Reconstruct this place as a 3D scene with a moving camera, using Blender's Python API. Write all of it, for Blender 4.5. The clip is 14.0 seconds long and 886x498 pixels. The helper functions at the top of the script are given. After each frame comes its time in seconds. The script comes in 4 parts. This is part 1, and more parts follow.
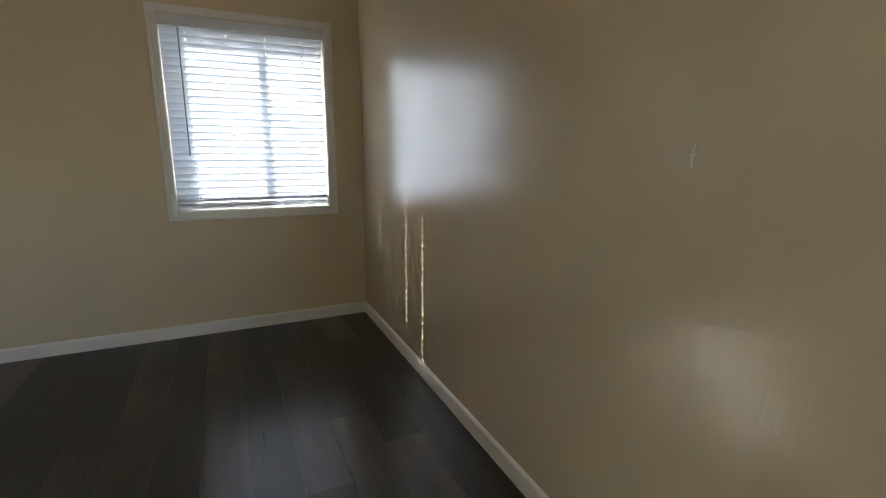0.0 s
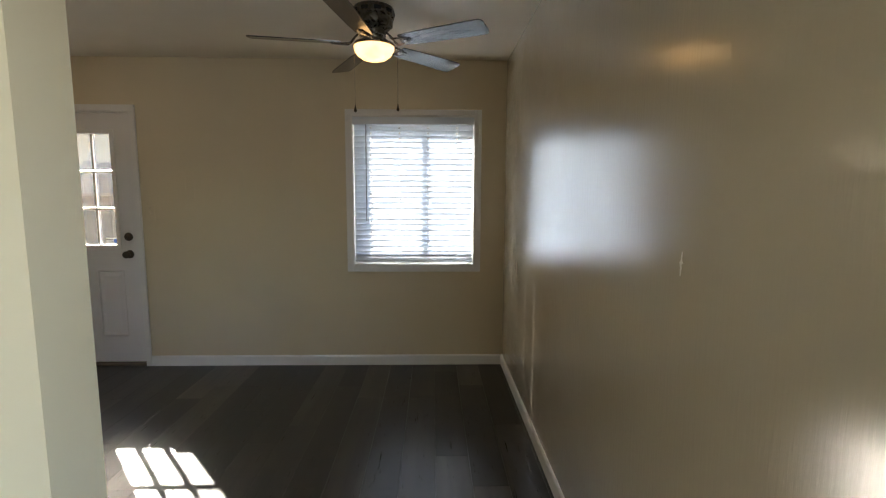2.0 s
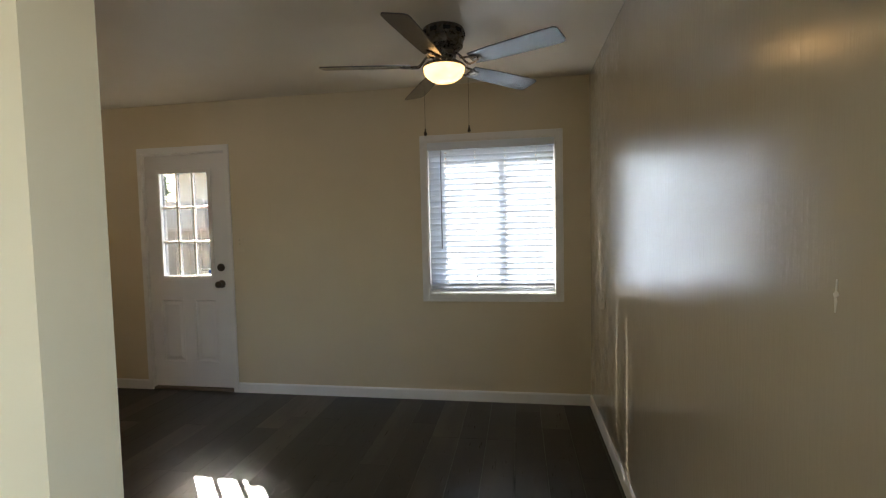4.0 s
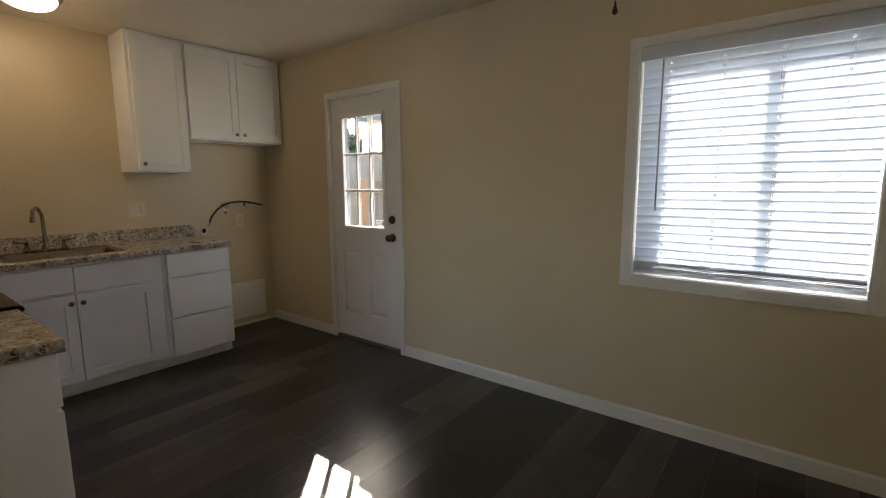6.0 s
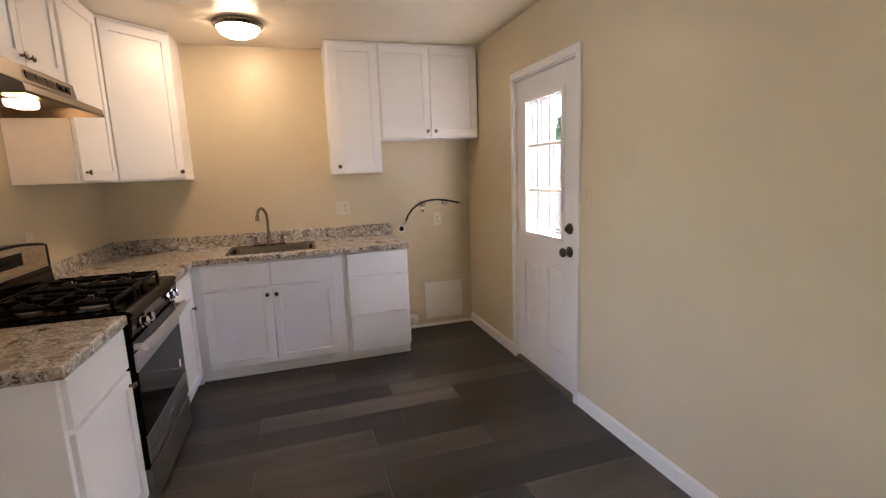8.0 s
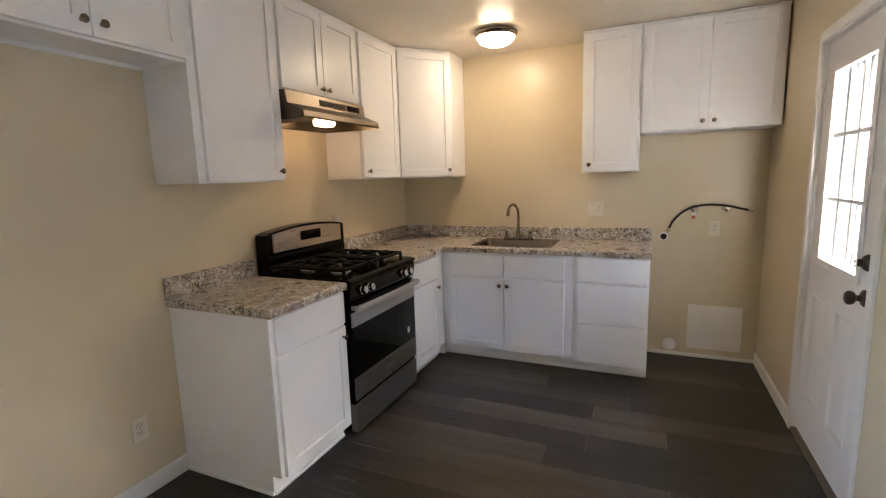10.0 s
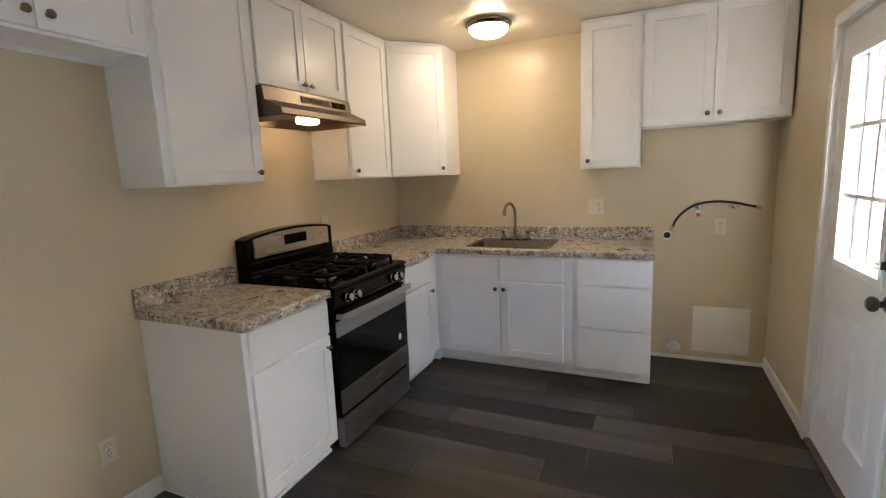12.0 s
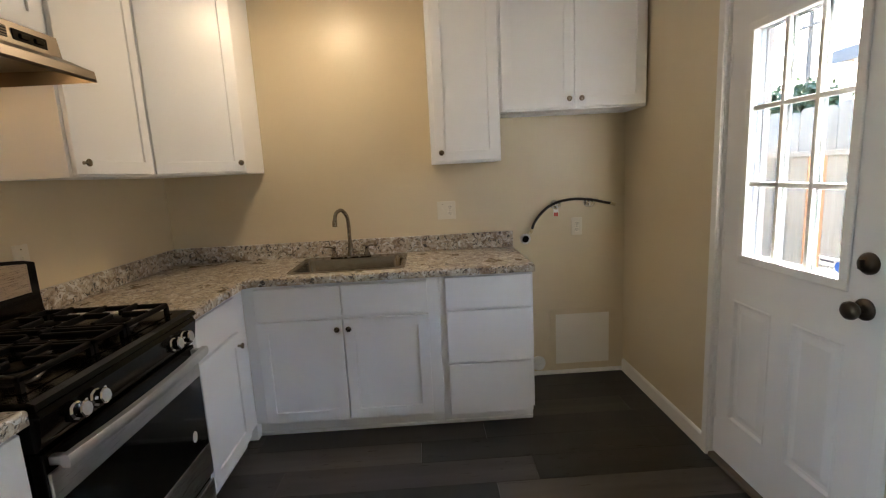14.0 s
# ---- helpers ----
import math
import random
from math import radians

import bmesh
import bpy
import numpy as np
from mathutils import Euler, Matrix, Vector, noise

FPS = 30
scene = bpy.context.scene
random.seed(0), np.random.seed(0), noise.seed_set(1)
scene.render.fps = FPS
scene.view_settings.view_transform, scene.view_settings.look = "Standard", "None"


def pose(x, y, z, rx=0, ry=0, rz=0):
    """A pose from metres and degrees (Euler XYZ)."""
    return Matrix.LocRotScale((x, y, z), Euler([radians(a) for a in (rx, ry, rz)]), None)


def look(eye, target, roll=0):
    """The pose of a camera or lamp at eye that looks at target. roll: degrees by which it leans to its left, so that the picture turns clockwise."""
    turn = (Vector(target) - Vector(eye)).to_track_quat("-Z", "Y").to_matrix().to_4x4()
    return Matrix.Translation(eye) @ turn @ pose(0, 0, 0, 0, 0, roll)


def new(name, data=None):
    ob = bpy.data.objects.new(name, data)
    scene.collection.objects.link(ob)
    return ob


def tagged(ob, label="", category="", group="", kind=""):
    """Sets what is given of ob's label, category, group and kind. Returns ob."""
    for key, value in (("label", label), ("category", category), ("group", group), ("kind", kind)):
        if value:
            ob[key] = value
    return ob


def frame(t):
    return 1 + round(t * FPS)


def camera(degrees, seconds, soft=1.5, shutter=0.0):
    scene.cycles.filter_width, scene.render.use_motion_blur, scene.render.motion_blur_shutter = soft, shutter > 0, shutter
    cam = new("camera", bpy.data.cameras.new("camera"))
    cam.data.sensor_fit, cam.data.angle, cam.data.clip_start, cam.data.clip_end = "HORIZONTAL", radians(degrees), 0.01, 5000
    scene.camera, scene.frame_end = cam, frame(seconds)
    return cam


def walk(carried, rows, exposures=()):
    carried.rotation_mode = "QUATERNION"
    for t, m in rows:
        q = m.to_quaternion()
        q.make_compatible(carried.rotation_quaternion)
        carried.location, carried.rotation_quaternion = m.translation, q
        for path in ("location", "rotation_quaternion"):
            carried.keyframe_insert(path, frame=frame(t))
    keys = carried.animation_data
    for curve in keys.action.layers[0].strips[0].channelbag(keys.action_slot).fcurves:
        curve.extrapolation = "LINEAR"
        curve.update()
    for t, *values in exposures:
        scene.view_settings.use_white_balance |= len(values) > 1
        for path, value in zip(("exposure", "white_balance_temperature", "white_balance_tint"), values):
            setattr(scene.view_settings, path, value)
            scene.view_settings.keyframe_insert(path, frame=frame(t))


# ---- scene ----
# ---- camera ----
cam = camera(87.4, 14.0, soft=1.2)
PATH = [
    (0, (3.823, -3.434, 1.276), (4.651, -1.664, 0.851), 0.5),
    (0.5, (3.972, -3.509, 1.308), (4.442, -1.612, 0.88), 0.6),
    (1, (4.083, -3.488, 1.29), (4.34, -1.538, 0.926), -0.5),
    (1.5, (4.131, -3.587, 1.376), (4.249, -1.615, 1.06), -0.3),
    (2, (4.168, -3.802, 1.424), (4.214, -1.815, 1.194), 0.2),
    (2.2, (4.165, -3.855, 1.437), (4.201, -1.865, 1.235), -0.0),
    (4.3, (4.229, -3.467, 1.398), (3.801, -1.516, 1.298), -1.4),
    (4.5, (4.21, -3.356, 1.418), (3.703, -1.425, 1.294), -1.5),
    (5, (4.191, -3.115, 1.389), (3.455, -1.263, 1.212), -1.1),
    (5.5, (4.279, -2.864, 1.387), (3.277, -1.149, 1.156), -0.2),
    (6, (4.249, -2.634, 1.37), (3.038, -1.068, 1.086), -0.4),
    (6.5, (4.18, -2.37, 1.396), (2.773, -0.985, 1.078), -1.1),
    (7, (4.217, -2.074, 1.417), (2.593, -0.947, 1.113), -2.1),
    (7.5, (4.203, -1.816, 1.426), (2.425, -0.951, 1.127), -2.5),
    (8, (4.136, -1.554, 1.448), (2.251, -0.97, 1.122), -2.2),
    (8.5, (4.165, -1.28, 1.441), (2.205, -1.055, 1.11), -1.8),
    (9, (4.118, -1.099, 1.437), (2.15, -1.249, 1.119), -2.1),
    (9.2, (4.072, -1.032, 1.442), (2.121, -1.342, 1.135), -2.0),
    (11.3, (3.962, -0.612, 1.485), (2.311, -1.688, 1.144), -2.0),
    (11.5, (3.947, -0.621, 1.49), (2.265, -1.649, 1.154), -2.1),
    (12, (3.827, -0.793, 1.47), (2.025, -1.6, 1.154), -2.4),
    (12.5, (3.671, -0.975, 1.454), (1.775, -1.53, 1.141), -2.9),
    (13, (3.451, -1.096, 1.421), (1.501, -1.412, 1.111), -2.9),
    (13.5, (3.204, -1.167, 1.416), (1.232, -1.283, 1.101), -2.9),
    (14, (3.012, -1.306, 1.413), (1.039, -1.243, 1.089), -2.9),
]
EXPOSURES = [(0, 4.42, 6500, 10), (2.2, 4.35, 6550, 10), (4.3, 4.42, 6600, 10), (5.0, 4.4, 6650, 10), (6.0, 4.3, 6650, 11), (6.5, 4.4, 6600, 14), (7.0, 4.75, 6600, 17),
             (7.5, 5.45, 6500, 21), (8.0, 5.65, 6400, 22), (9.2, 5.7, 6150, 17), (11.3, 5.65, 6050, 13), (12.5, 5.55, 6000, 11), (13.0, 5.4, 6000, 10), (14, 5.3, 6050, 10)]
walk(cam, [(t, look(eye, target, roll)) for t, eye, target, roll in PATH], EXPOSURES)

# ---- light ----
SUN = Vector((-1.17, 1.29, 1.0)).normalized()       # towards the sun
world = bpy.data.worlds.new("sky")
scene.world = world
world.use_nodes = True
wn = world.node_tree.nodes
sky = wn.new("ShaderNodeTexSky")
sky.sky_type = "NISHITA"
sky.sun_disc = False
sky.sun_elevation = math.asin(SUN.z)
sky.sun_rotation = math.atan2(SUN.x, SUN.y)
sky.dust_density = 2.0
wn["Background"].inputs["Strength"].default_value = 0.14
world.node_tree.links.new(sky.outputs[0], wn["Background"].inputs["Color"])
sun = new("sun", bpy.data.lights.new("sun", "SUN"))
sun.data.energy, sun.data.angle, sun.data.color = 3.8, radians(0.48), (1.0, 0.93, 0.82)
sun.matrix_world = look(SUN * 20, (0, 0, 0))

def fill_lamp(name, m, wide, high, watts, colour=(0.86, 0.93, 1.0)):
    """An added area lamp that stands in for daylight from an unseen opening."""
    ob = new(name, bpy.data.lights.new(name, "AREA"))
    ob.data.shape, ob.data.size, ob.data.size_y = "RECTANGLE", wide, high
    ob.data.energy, ob.data.color = watts, colour
    ob.matrix_world = m
    return ob


# added fill in an invented opening behind the camera, brightens the kitchen side
fill_lamp("unseen_opening_fill", pose(4.82, -5.05, 1.5, 90, 0, 90), 1.7, 1.2, 1.6)

KITCHEN_LAMP, FAN_LAMP, HOOD_LAMP = 1.3, 0.20, 0.50  # glow of the three lamp glasses


# ---- materials ----
def material(name):
    m = bpy.data.materials.new(name)
    m.use_nodes = True
    return m, m.node_tree.nodes, m.node_tree.links, m.node_tree.nodes["Principled BSDF"]


def ramp(nodes, stops):
    r = nodes.new("ShaderNodeValToRGB")
    e = r.color_ramp.elements
    while len(e) < len(stops):
        e.new(0.5)
    for k, (at, c) in zip(e, stops):
        k.position, k.color = at, (*c, 1)
    return r


def coords(nodes, links, scale=(1, 1, 1), kind="Object", shuffle=False):
    c, m = nodes.new("ShaderNodeTexCoord"), nodes.new("ShaderNodeMapping")
    m.inputs["Scale"].default_value = scale
    links.new(c.outputs[kind], m.inputs["Vector"])
    if shuffle:
        info, mul = nodes.new("ShaderNodeObjectInfo"), nodes.new("ShaderNodeVectorMath")
        mul.operation = "MULTIPLY"
        mul.inputs[1].default_value = (37, 91, 53)
        links.new(info.outputs["Random"], mul.inputs[0])
        links.new(mul.outputs[0], m.inputs["Location"])
    return m.outputs["Vector"]


def noise_tex(nodes, links, vec, scale, detail=4, rough=0.55, distort=0.0):
    n = nodes.new("ShaderNodeTexNoise")
    n.inputs["Scale"].default_value, n.inputs["Detail"].default_value = scale, detail
    n.inputs["Roughness"].default_value, n.inputs["Distortion"].default_value = rough, distort
    links.new(vec, n.inputs["Vector"])
    return n.outputs["Fac"]


def bump(nodes, links, heights, bsdf):
    """heights: (fac, strength, distance), chained."""
    last = None
    for fac, strength, dist in heights:
        b = nodes.new("ShaderNodeBump")
        b.inputs["Strength"].default_value, b.inputs["Distance"].default_value = strength, dist
        links.new(fac, b.inputs["Height"])
        if last:
            links.new(last, b.inputs["Normal"])
        last = b.outputs["Normal"]
    links.new(last, bsdf.inputs["Normal"])
    links.new(last, bsdf.inputs["Coat Normal"])


def maprange(nodes, links, fac, lo, hi, a=0.3, b=0.7):
    m = nodes.new("ShaderNodeMapRange")
    for k, v in (("From Min", a), ("From Max", b), ("To Min", lo), ("To Max", hi)):
        m.inputs[k].default_value = v
    links.new(fac, m.inputs["Value"])
    return m.outputs["Result"]


def painted(name, dark, light, rough, peel=0.25, spread=0.06, streaks=0.0, coat=0.0):
    """Rolled or brushed paint: faint mottling, orange peel, brush strokes."""
    m, n, l, b = material(name)
    v = coords(n, l)
    big, mid, fine = noise_tex(n, l, v, 1.3, 3), noise_tex(n, l, v, 9, 4), noise_tex(n, l, v, 45, 2)
    r = ramp(n, ((0.3, dark), (0.7, light)))
    l.new(big, r.inputs[0])
    l.new(r.outputs[0], b.inputs["Base Color"])
    l.new(maprange(n, l, mid, rough - spread, rough + spread), b.inputs["Roughness"])
    b.inputs["Coat Weight"].default_value, b.inputs["Coat Roughness"].default_value = coat, rough * 0.8
    b.inputs["Coat IOR"].default_value = 1.7
    hs = [(fine, peel, 0.0005), (big, peel, 0.004)]
    if streaks:
        vs = coords(n, l, (1, 9, 0.9))
        hs.append((noise_tex(n, l, vs, 11, 3, 0.5, 0.3), streaks, 0.0012))
    bump(n, l, hs, b)
    return m


WALL = painted("beige_wall_paint", (0.63, 0.54, 0.378), (0.67, 0.58, 0.412), 0.33, 0.25, 0.025)
WALL_E = painted("beige_glossy_wall_paint", (0.60, 0.53, 0.40), (0.64, 0.57, 0.435), 0.22, 0.35, 0.05, 0.42, 1.0)
CEIL = painted("ceiling_paint", (0.77, 0.70, 0.58), (0.81, 0.74, 0.62), 0.36, 0.06)
TRIM = painted("white_trim_paint", (0.76, 0.75, 0.73), (0.82, 0.81, 0.79), 0.33, 0.12)
CAB = painted("white_cabinet_paint", (0.86, 0.87, 0.89), (0.89, 0.90, 0.92), 0.32, 0.02, 0.02)
DOORP = painted("white_door_paint", (0.74, 0.73, 0.72), (0.80, 0.79, 0.78), 0.35, 0.15)
PLATE = painted("ivory_plastic", (0.70, 0.645, 0.53), (0.74, 0.685, 0.57), 0.35, 0.03)
WHITEP = painted("white_plastic", (0.78, 0.78, 0.77), (0.82, 0.82, 0.81), 0.35, 0.03)
STUCCO = painted("pale_stucco", (0.46, 0.39, 0.36), (0.54, 0.465, 0.43), 0.85, 1.0)
TAN = painted("tan_siding", (0.50, 0.42, 0.32), (0.58, 0.50, 0.40), 0.8, 0.5)
PATCHP = painted("unpainted_white_patch", (0.78, 0.75, 0.67), (0.83, 0.80, 0.72), 0.6, 0.2)


def plain(name, colour, rough, metal=0.0, scratch=0.0, stretch=(1, 1, 1), scale=60, coat=0.0, spec=0.5):
    m, n, l, b = material(name)
    b.inputs["Metallic"].default_value = metal
    v = coords(n, l, stretch)
    f = noise_tex(n, l, v, scale, 4)
    r = ramp(n, ((0.3, [c * 0.9 for c in colour]), (0.7, [min(1, c * 1.08) for c in colour])))
    l.new(f, r.inputs[0])
    l.new(r.outputs[0], b.inputs["Base Color"])
    l.new(maprange(n, l, f, max(0.02, rough - 0.06), rough + 0.06), b.inputs["Roughness"])
    b.inputs["Coat Weight"].default_value = coat
    b.inputs["Specular IOR Level"].default_value = spec
    if scratch:
        bump(n, l, [(f, scratch, 0.001)], b)
    return m


STEEL = plain("brushed_stainless_steel", (0.50, 0.49, 0.475), 0.32, 1.0, 0.04, (1.5, 90, 90), 12)
SINKST = plain("satin_sink_steel", (0.30, 0.265, 0.22), 0.20, 1.0, 0.02, (40, 2, 2), 12)
NICKEL = plain("brushed_nickel", (0.27, 0.232, 0.19), 0.24, 1.0)
HOODST = plain("warm_hood_steel", (0.17, 0.145, 0.115), 0.36, 1.0, 0.02, (1.5, 90, 90), 12)
RANGEST = plain("dark_stainless_steel", (0.36, 0.345, 0.325), 0.30, 1.0, 0.03, (1.5, 90, 90), 12)
HANDLEST = plain("satin_handle_steel", (0.60, 0.585, 0.57), 0.42, 1.0, 0.02, (1.5, 60, 60), 12)
CHROME = plain("polished_chrome", (0.72, 0.72, 0.73), 0.09, 1.0)
BRONZE = plain("aged_bronze", (0.085, 0.07, 0.055), 0.35, 0.9)
GUNMETAL = plain("dark_gunmetal", (0.16, 0.145, 0.125), 0.28, 1.0)
BLACK = plain("black_enamel", (0.0025, 0.0025, 0.0028), 0.16, 0.0, 0.0, (1, 1, 1), 8, 0.0, 0.16)
IRON = plain("cast_iron", (0.004, 0.004, 0.004), 0.6, 0.0, 0.3, (1, 1, 1), 120, 0.0, 0.15)
BURNER = plain("burner_aluminium", (0.42, 0.41, 0.40), 0.4, 1.0)
DARKGLASS = plain("black_oven_glass", (0.003, 0.0035, 0.0036), 0.08, 0.0, 0.0, (1, 1, 1), 3, 0.0, 0.22)
# warm tint paints the beige room's reflection into the stainless steel
FASCIA = plain("fascia_steel_reflection_tint", (0.66, 0.57, 0.47), 0.30, 1.0, 0.03, (1.5, 90, 90), 12)
RUBBER = plain("black_rubber", (0.006, 0.006, 0.006), 0.45)
BRASS = plain("brass_fitting", (0.55, 0.45, 0.28), 0.3, 1.0)
# near-black that paints the shade inside openings which are not cut
HOLE_SHADE = plain("painted_hole_shade", (0.01, 0.01, 0.01), 0.9)
BLADE = plain("dark_walnut_fan_blade", (0.055, 0.045, 0.042), 0.22, 0.0, 0.0, (2, 40, 2), 8, 0.3)
REDTAG = plain("red_paper_tag", (0.55, 0.12, 0.10), 0.7)
INK = plain("printed_ink", (0.06, 0.06, 0.09), 0.6)
BLUE = plain("blue_print", (0.03, 0.10, 0.38), 0.5)
GREYPRINT = plain("silver_print", (0.55, 0.55, 0.56), 0.4)
CORD = plain("white_cord", (0.78, 0.78, 0.76), 0.7)
WANDM = plain("clear_grey_wand", (0.25, 0.27, 0.28), 0.2)
CONCRETE = plain("concrete_ground", (0.20, 0.19, 0.17), 0.9, 0.0, 0.4, (1, 1, 1), 6)
SHINGLE = plain("grey_roof_shingle", (0.20, 0.195, 0.20), 0.9, 0.0, 0.5, (1, 6, 1), 10)
POLEW = plain("weathered_pole_wood", (0.20, 0.16, 0.13), 0.9, 0.0, 0.4, (8, 8, 0.5), 8)
BARK = plain("bark", (0.10, 0.075, 0.055), 0.9, 0.0, 0.6, (6, 6, 1), 8)
SILL = plain("worn_threshold", (0.16, 0.125, 0.09), 0.6, 0.3, 0.3)
CRACK = plain("dark_gap", (0.02, 0.018, 0.016), 0.9)


def glowing(name, colour, strength, rim=0.6):
    m, n, l, b = material(name)
    b.inputs["Base Color"].default_value = (0.9, 0.86, 0.78, 1)
    b.inputs["Roughness"].default_value = 0.25
    b.inputs["Emission Color"].default_value = (*colour, 1)
    v = coords(n, l)
    f = noise_tex(n, l, v, 14, 2)
    l.new(maprange(n, l, f, strength * rim, strength), b.inputs["Emission Strength"])
    return m


LAMPGLASS = glowing("lit_frosted_glass", (1.0, 0.74, 0.46), KITCHEN_LAMP)
FANGLASS = glowing("lit_amber_fan_glass", (1.0, 0.56, 0.20), FAN_LAMP)
HOODGLASS = glowing("lit_hood_lens", (1.0, 0.60, 0.26), HOOD_LAMP)


def glass_material(name, tint):
    m, n, l, b = material(name)
    b.inputs["Base Color"].default_value = (*tint, 1)
    b.inputs["Roughness"].default_value = 0.0
    b.inputs["IOR"].default_value = 1.02
    b.inputs["Transmission Weight"].default_value = 1.0
    f = noise_tex(n, l, coords(n, l), 30, 4)
    l.new(maprange(n, l, f, 0.0, 0.01), b.inputs["Roughness"])
    return m


GLASS = glass_material("window_glass", (0.97, 0.99, 0.98))
# dark tint put in only to dim the overbright outdoors behind the panes
DOORGLASS = glass_material("view_dimming_door_glass", (0.30, 0.305, 0.305))


def slat_material():
    m, n, l, b = material("white_vinyl_slat")
    b.inputs["Base Color"].default_value = (0.80, 0.82, 0.84, 1)
    f = noise_tex(n, l, coords(n, l, (1, 12, 12), shuffle=True), 8, 3)
    r = ramp(n, ((0.3, (0.76, 0.79, 0.82)), (0.7, (0.83, 0.85, 0.87))))
    l.new(f, r.inputs[0])
    l.new(r.outputs[0], b.inputs["Base Color"])
    b.inputs["Roughness"].default_value = 0.35
    t, mix = n.new("ShaderNodeBsdfTranslucent"), n.new("ShaderNodeMixShader")
    t.inputs["Color"].default_value = (0.80, 0.87, 0.97, 1)
    mix.inputs[0].default_value = 0.34
    l.new(b.outputs[0], mix.inputs[1])
    l.new(t.outputs[0], mix.inputs[2])
    l.new(mix.outputs[0], n["Material Output"].inputs["Surface"])
    return m


# part-transparent grey that takes some sun and sky off the slats
def screen_material():
    m, n, l, b = material("grey_dimming_screen")
    b.inputs["Base Color"].default_value = (0.12, 0.12, 0.12, 1)
    t, mix = n.new("ShaderNodeBsdfTransparent"), n.new("ShaderNodeMixShader")
    mix.inputs[0].default_value = 0.3
    l.new(t.outputs[0], mix.inputs[1])
    l.new(b.outputs[0], mix.inputs[2])
    l.new(mix.outputs[0], n["Material Output"].inputs["Surface"])
    return m


SCREEN = screen_material()
SLAT = slat_material()


def plank_material():
    m, n, l, b = material("dark_laminate_plank")
    info = n.new("ShaderNodeObjectInfo")
    v = coords(n, l, (1, 0.05, 1), shuffle=True)
    grain, fine = noise_tex(n, l, v, 13, 2, 0.5, 0.3), noise_tex(n, l, v, 120, 4, 0.6)
    cloud = noise_tex(n, l, coords(n, l, (1, 0.25, 1), shuffle=True), 5, 3)
    tone = ramp(n, ((0.0, (0.010, 0.0094, 0.0088)), (0.45, (0.024, 0.0216, 0.0198)), (0.8, (0.056, 0.049, 0.043)), (1.0, (0.105, 0.090, 0.079))))
    l.new(info.outputs["Random"], tone.inputs[0])
    g = ramp(n, ((0.28, (0.70, 0.70, 0.70)), (0.5, (0.96, 0.96, 0.96)), (0.72, (1.32, 1.28, 1.22))))
    l.new(grain, g.inputs[0])
    mul = n.new("ShaderNodeMix")
    mul.data_type, mul.blend_type = "RGBA", "MULTIPLY"
    mul.inputs["Factor"].default_value = 1.0
    l.new(tone.outputs[0], mul.inputs["A"])
    l.new(g.outputs[0], mul.inputs["B"])
    c = ramp(n, ((0.3, (0.62, 0.62, 0.62)), (0.7, (1.25, 1.25, 1.25))))
    l.new(cloud, c.inputs[0])
    mul2 = n.new("ShaderNodeMix")
    mul2.data_type, mul2.blend_type = "RGBA", "MULTIPLY"
    mul2.inputs["Factor"].default_value = 1.0
    l.new(mul.outputs["Result"], mul2.inputs["A"])
    l.new(c.outputs[0], mul2.inputs["B"])
    l.new(mul2.outputs["Result"], b.inputs["Base Color"])
    l.new(maprange(n, l, fine, 0.27, 0.33), b.inputs["Roughness"])
    b.inputs["Specular IOR Level"].default_value = 0.5
    bump(n, l, [(fine, 0.01, 0.0003)], b)
    return m


PLANK = plank_material()


def granite_material():
    m, n, l, b = material("speckled_granite_laminate")
    v = coords(n, l)
    warp = noise_tex(n, l, v, 6, 4)
    r = ramp(n, ((0.30, (0.30, 0.235, 0.165)), (0.44, (0.43, 0.365, 0.285)), (0.56, (0.52, 0.47, 0.40)), (0.66, (0.60, 0.57, 0.52)), (0.80, (0.40, 0.34, 0.28))))
    l.new(noise_tex(n, l, v, 13, 6, 0.68, 1.5), r.inputs[0])
    dark = ramp(n, ((0.54, (0, 0, 0)), (0.59, (1, 1, 1))))
    l.new(noise_tex(n, l, v, 24, 5, 0.62, 2.2), dark.inputs[0])
    mixd = n.new("ShaderNodeMix")
    mixd.data_type = "RGBA"
    l.new(dark.outputs[0], mixd.inputs["Factor"])
    l.new(r.outputs[0], mixd.inputs["A"])
    mixd.inputs["B"].default_value = (0.045, 0.042, 0.044, 1)
    pale = ramp(n, ((0.54, (0, 0, 0)), (0.60, (0.9, 0.9, 0.9))))
    l.new(noise_tex(n, l, coords(n, l, (1, 1, 1.2)), 31, 4, 0.6, 1.4), pale.inputs[0])
    mixp = n.new("ShaderNodeMix")
    mixp.data_type = "RGBA"
    l.new(pale.outputs[0], mixp.inputs["Factor"])
    l.new(mixd.outputs["Result"], mixp.inputs["A"])
    mixp.inputs["B"].default_value = (0.72, 0.715, 0.70, 1)
    brown = ramp(n, ((0.50, (0, 0, 0)), (0.62, (0.8, 0.8, 0.8))))
    l.new(noise_tex(n, l, coords(n, l, (1.0, 1.0, 1.4)), 19, 5, 0.66, 0.8), brown.inputs[0])
    mixb = n.new("ShaderNodeMix")
    mixb.data_type = "RGBA"
    l.new(brown.outputs[0], mixb.inputs["Factor"])
    l.new(mixp.outputs["Result"], mixb.inputs["A"])
    mixb.inputs["B"].default_value = (0.20, 0.138, 0.085, 1)
    l.new(mixb.outputs["Result"], b.inputs["Base Color"])
    l.new(maprange(n, l, warp, 0.26, 0.36), b.inputs["Roughness"])
    return m


GRANITE = granite_material()


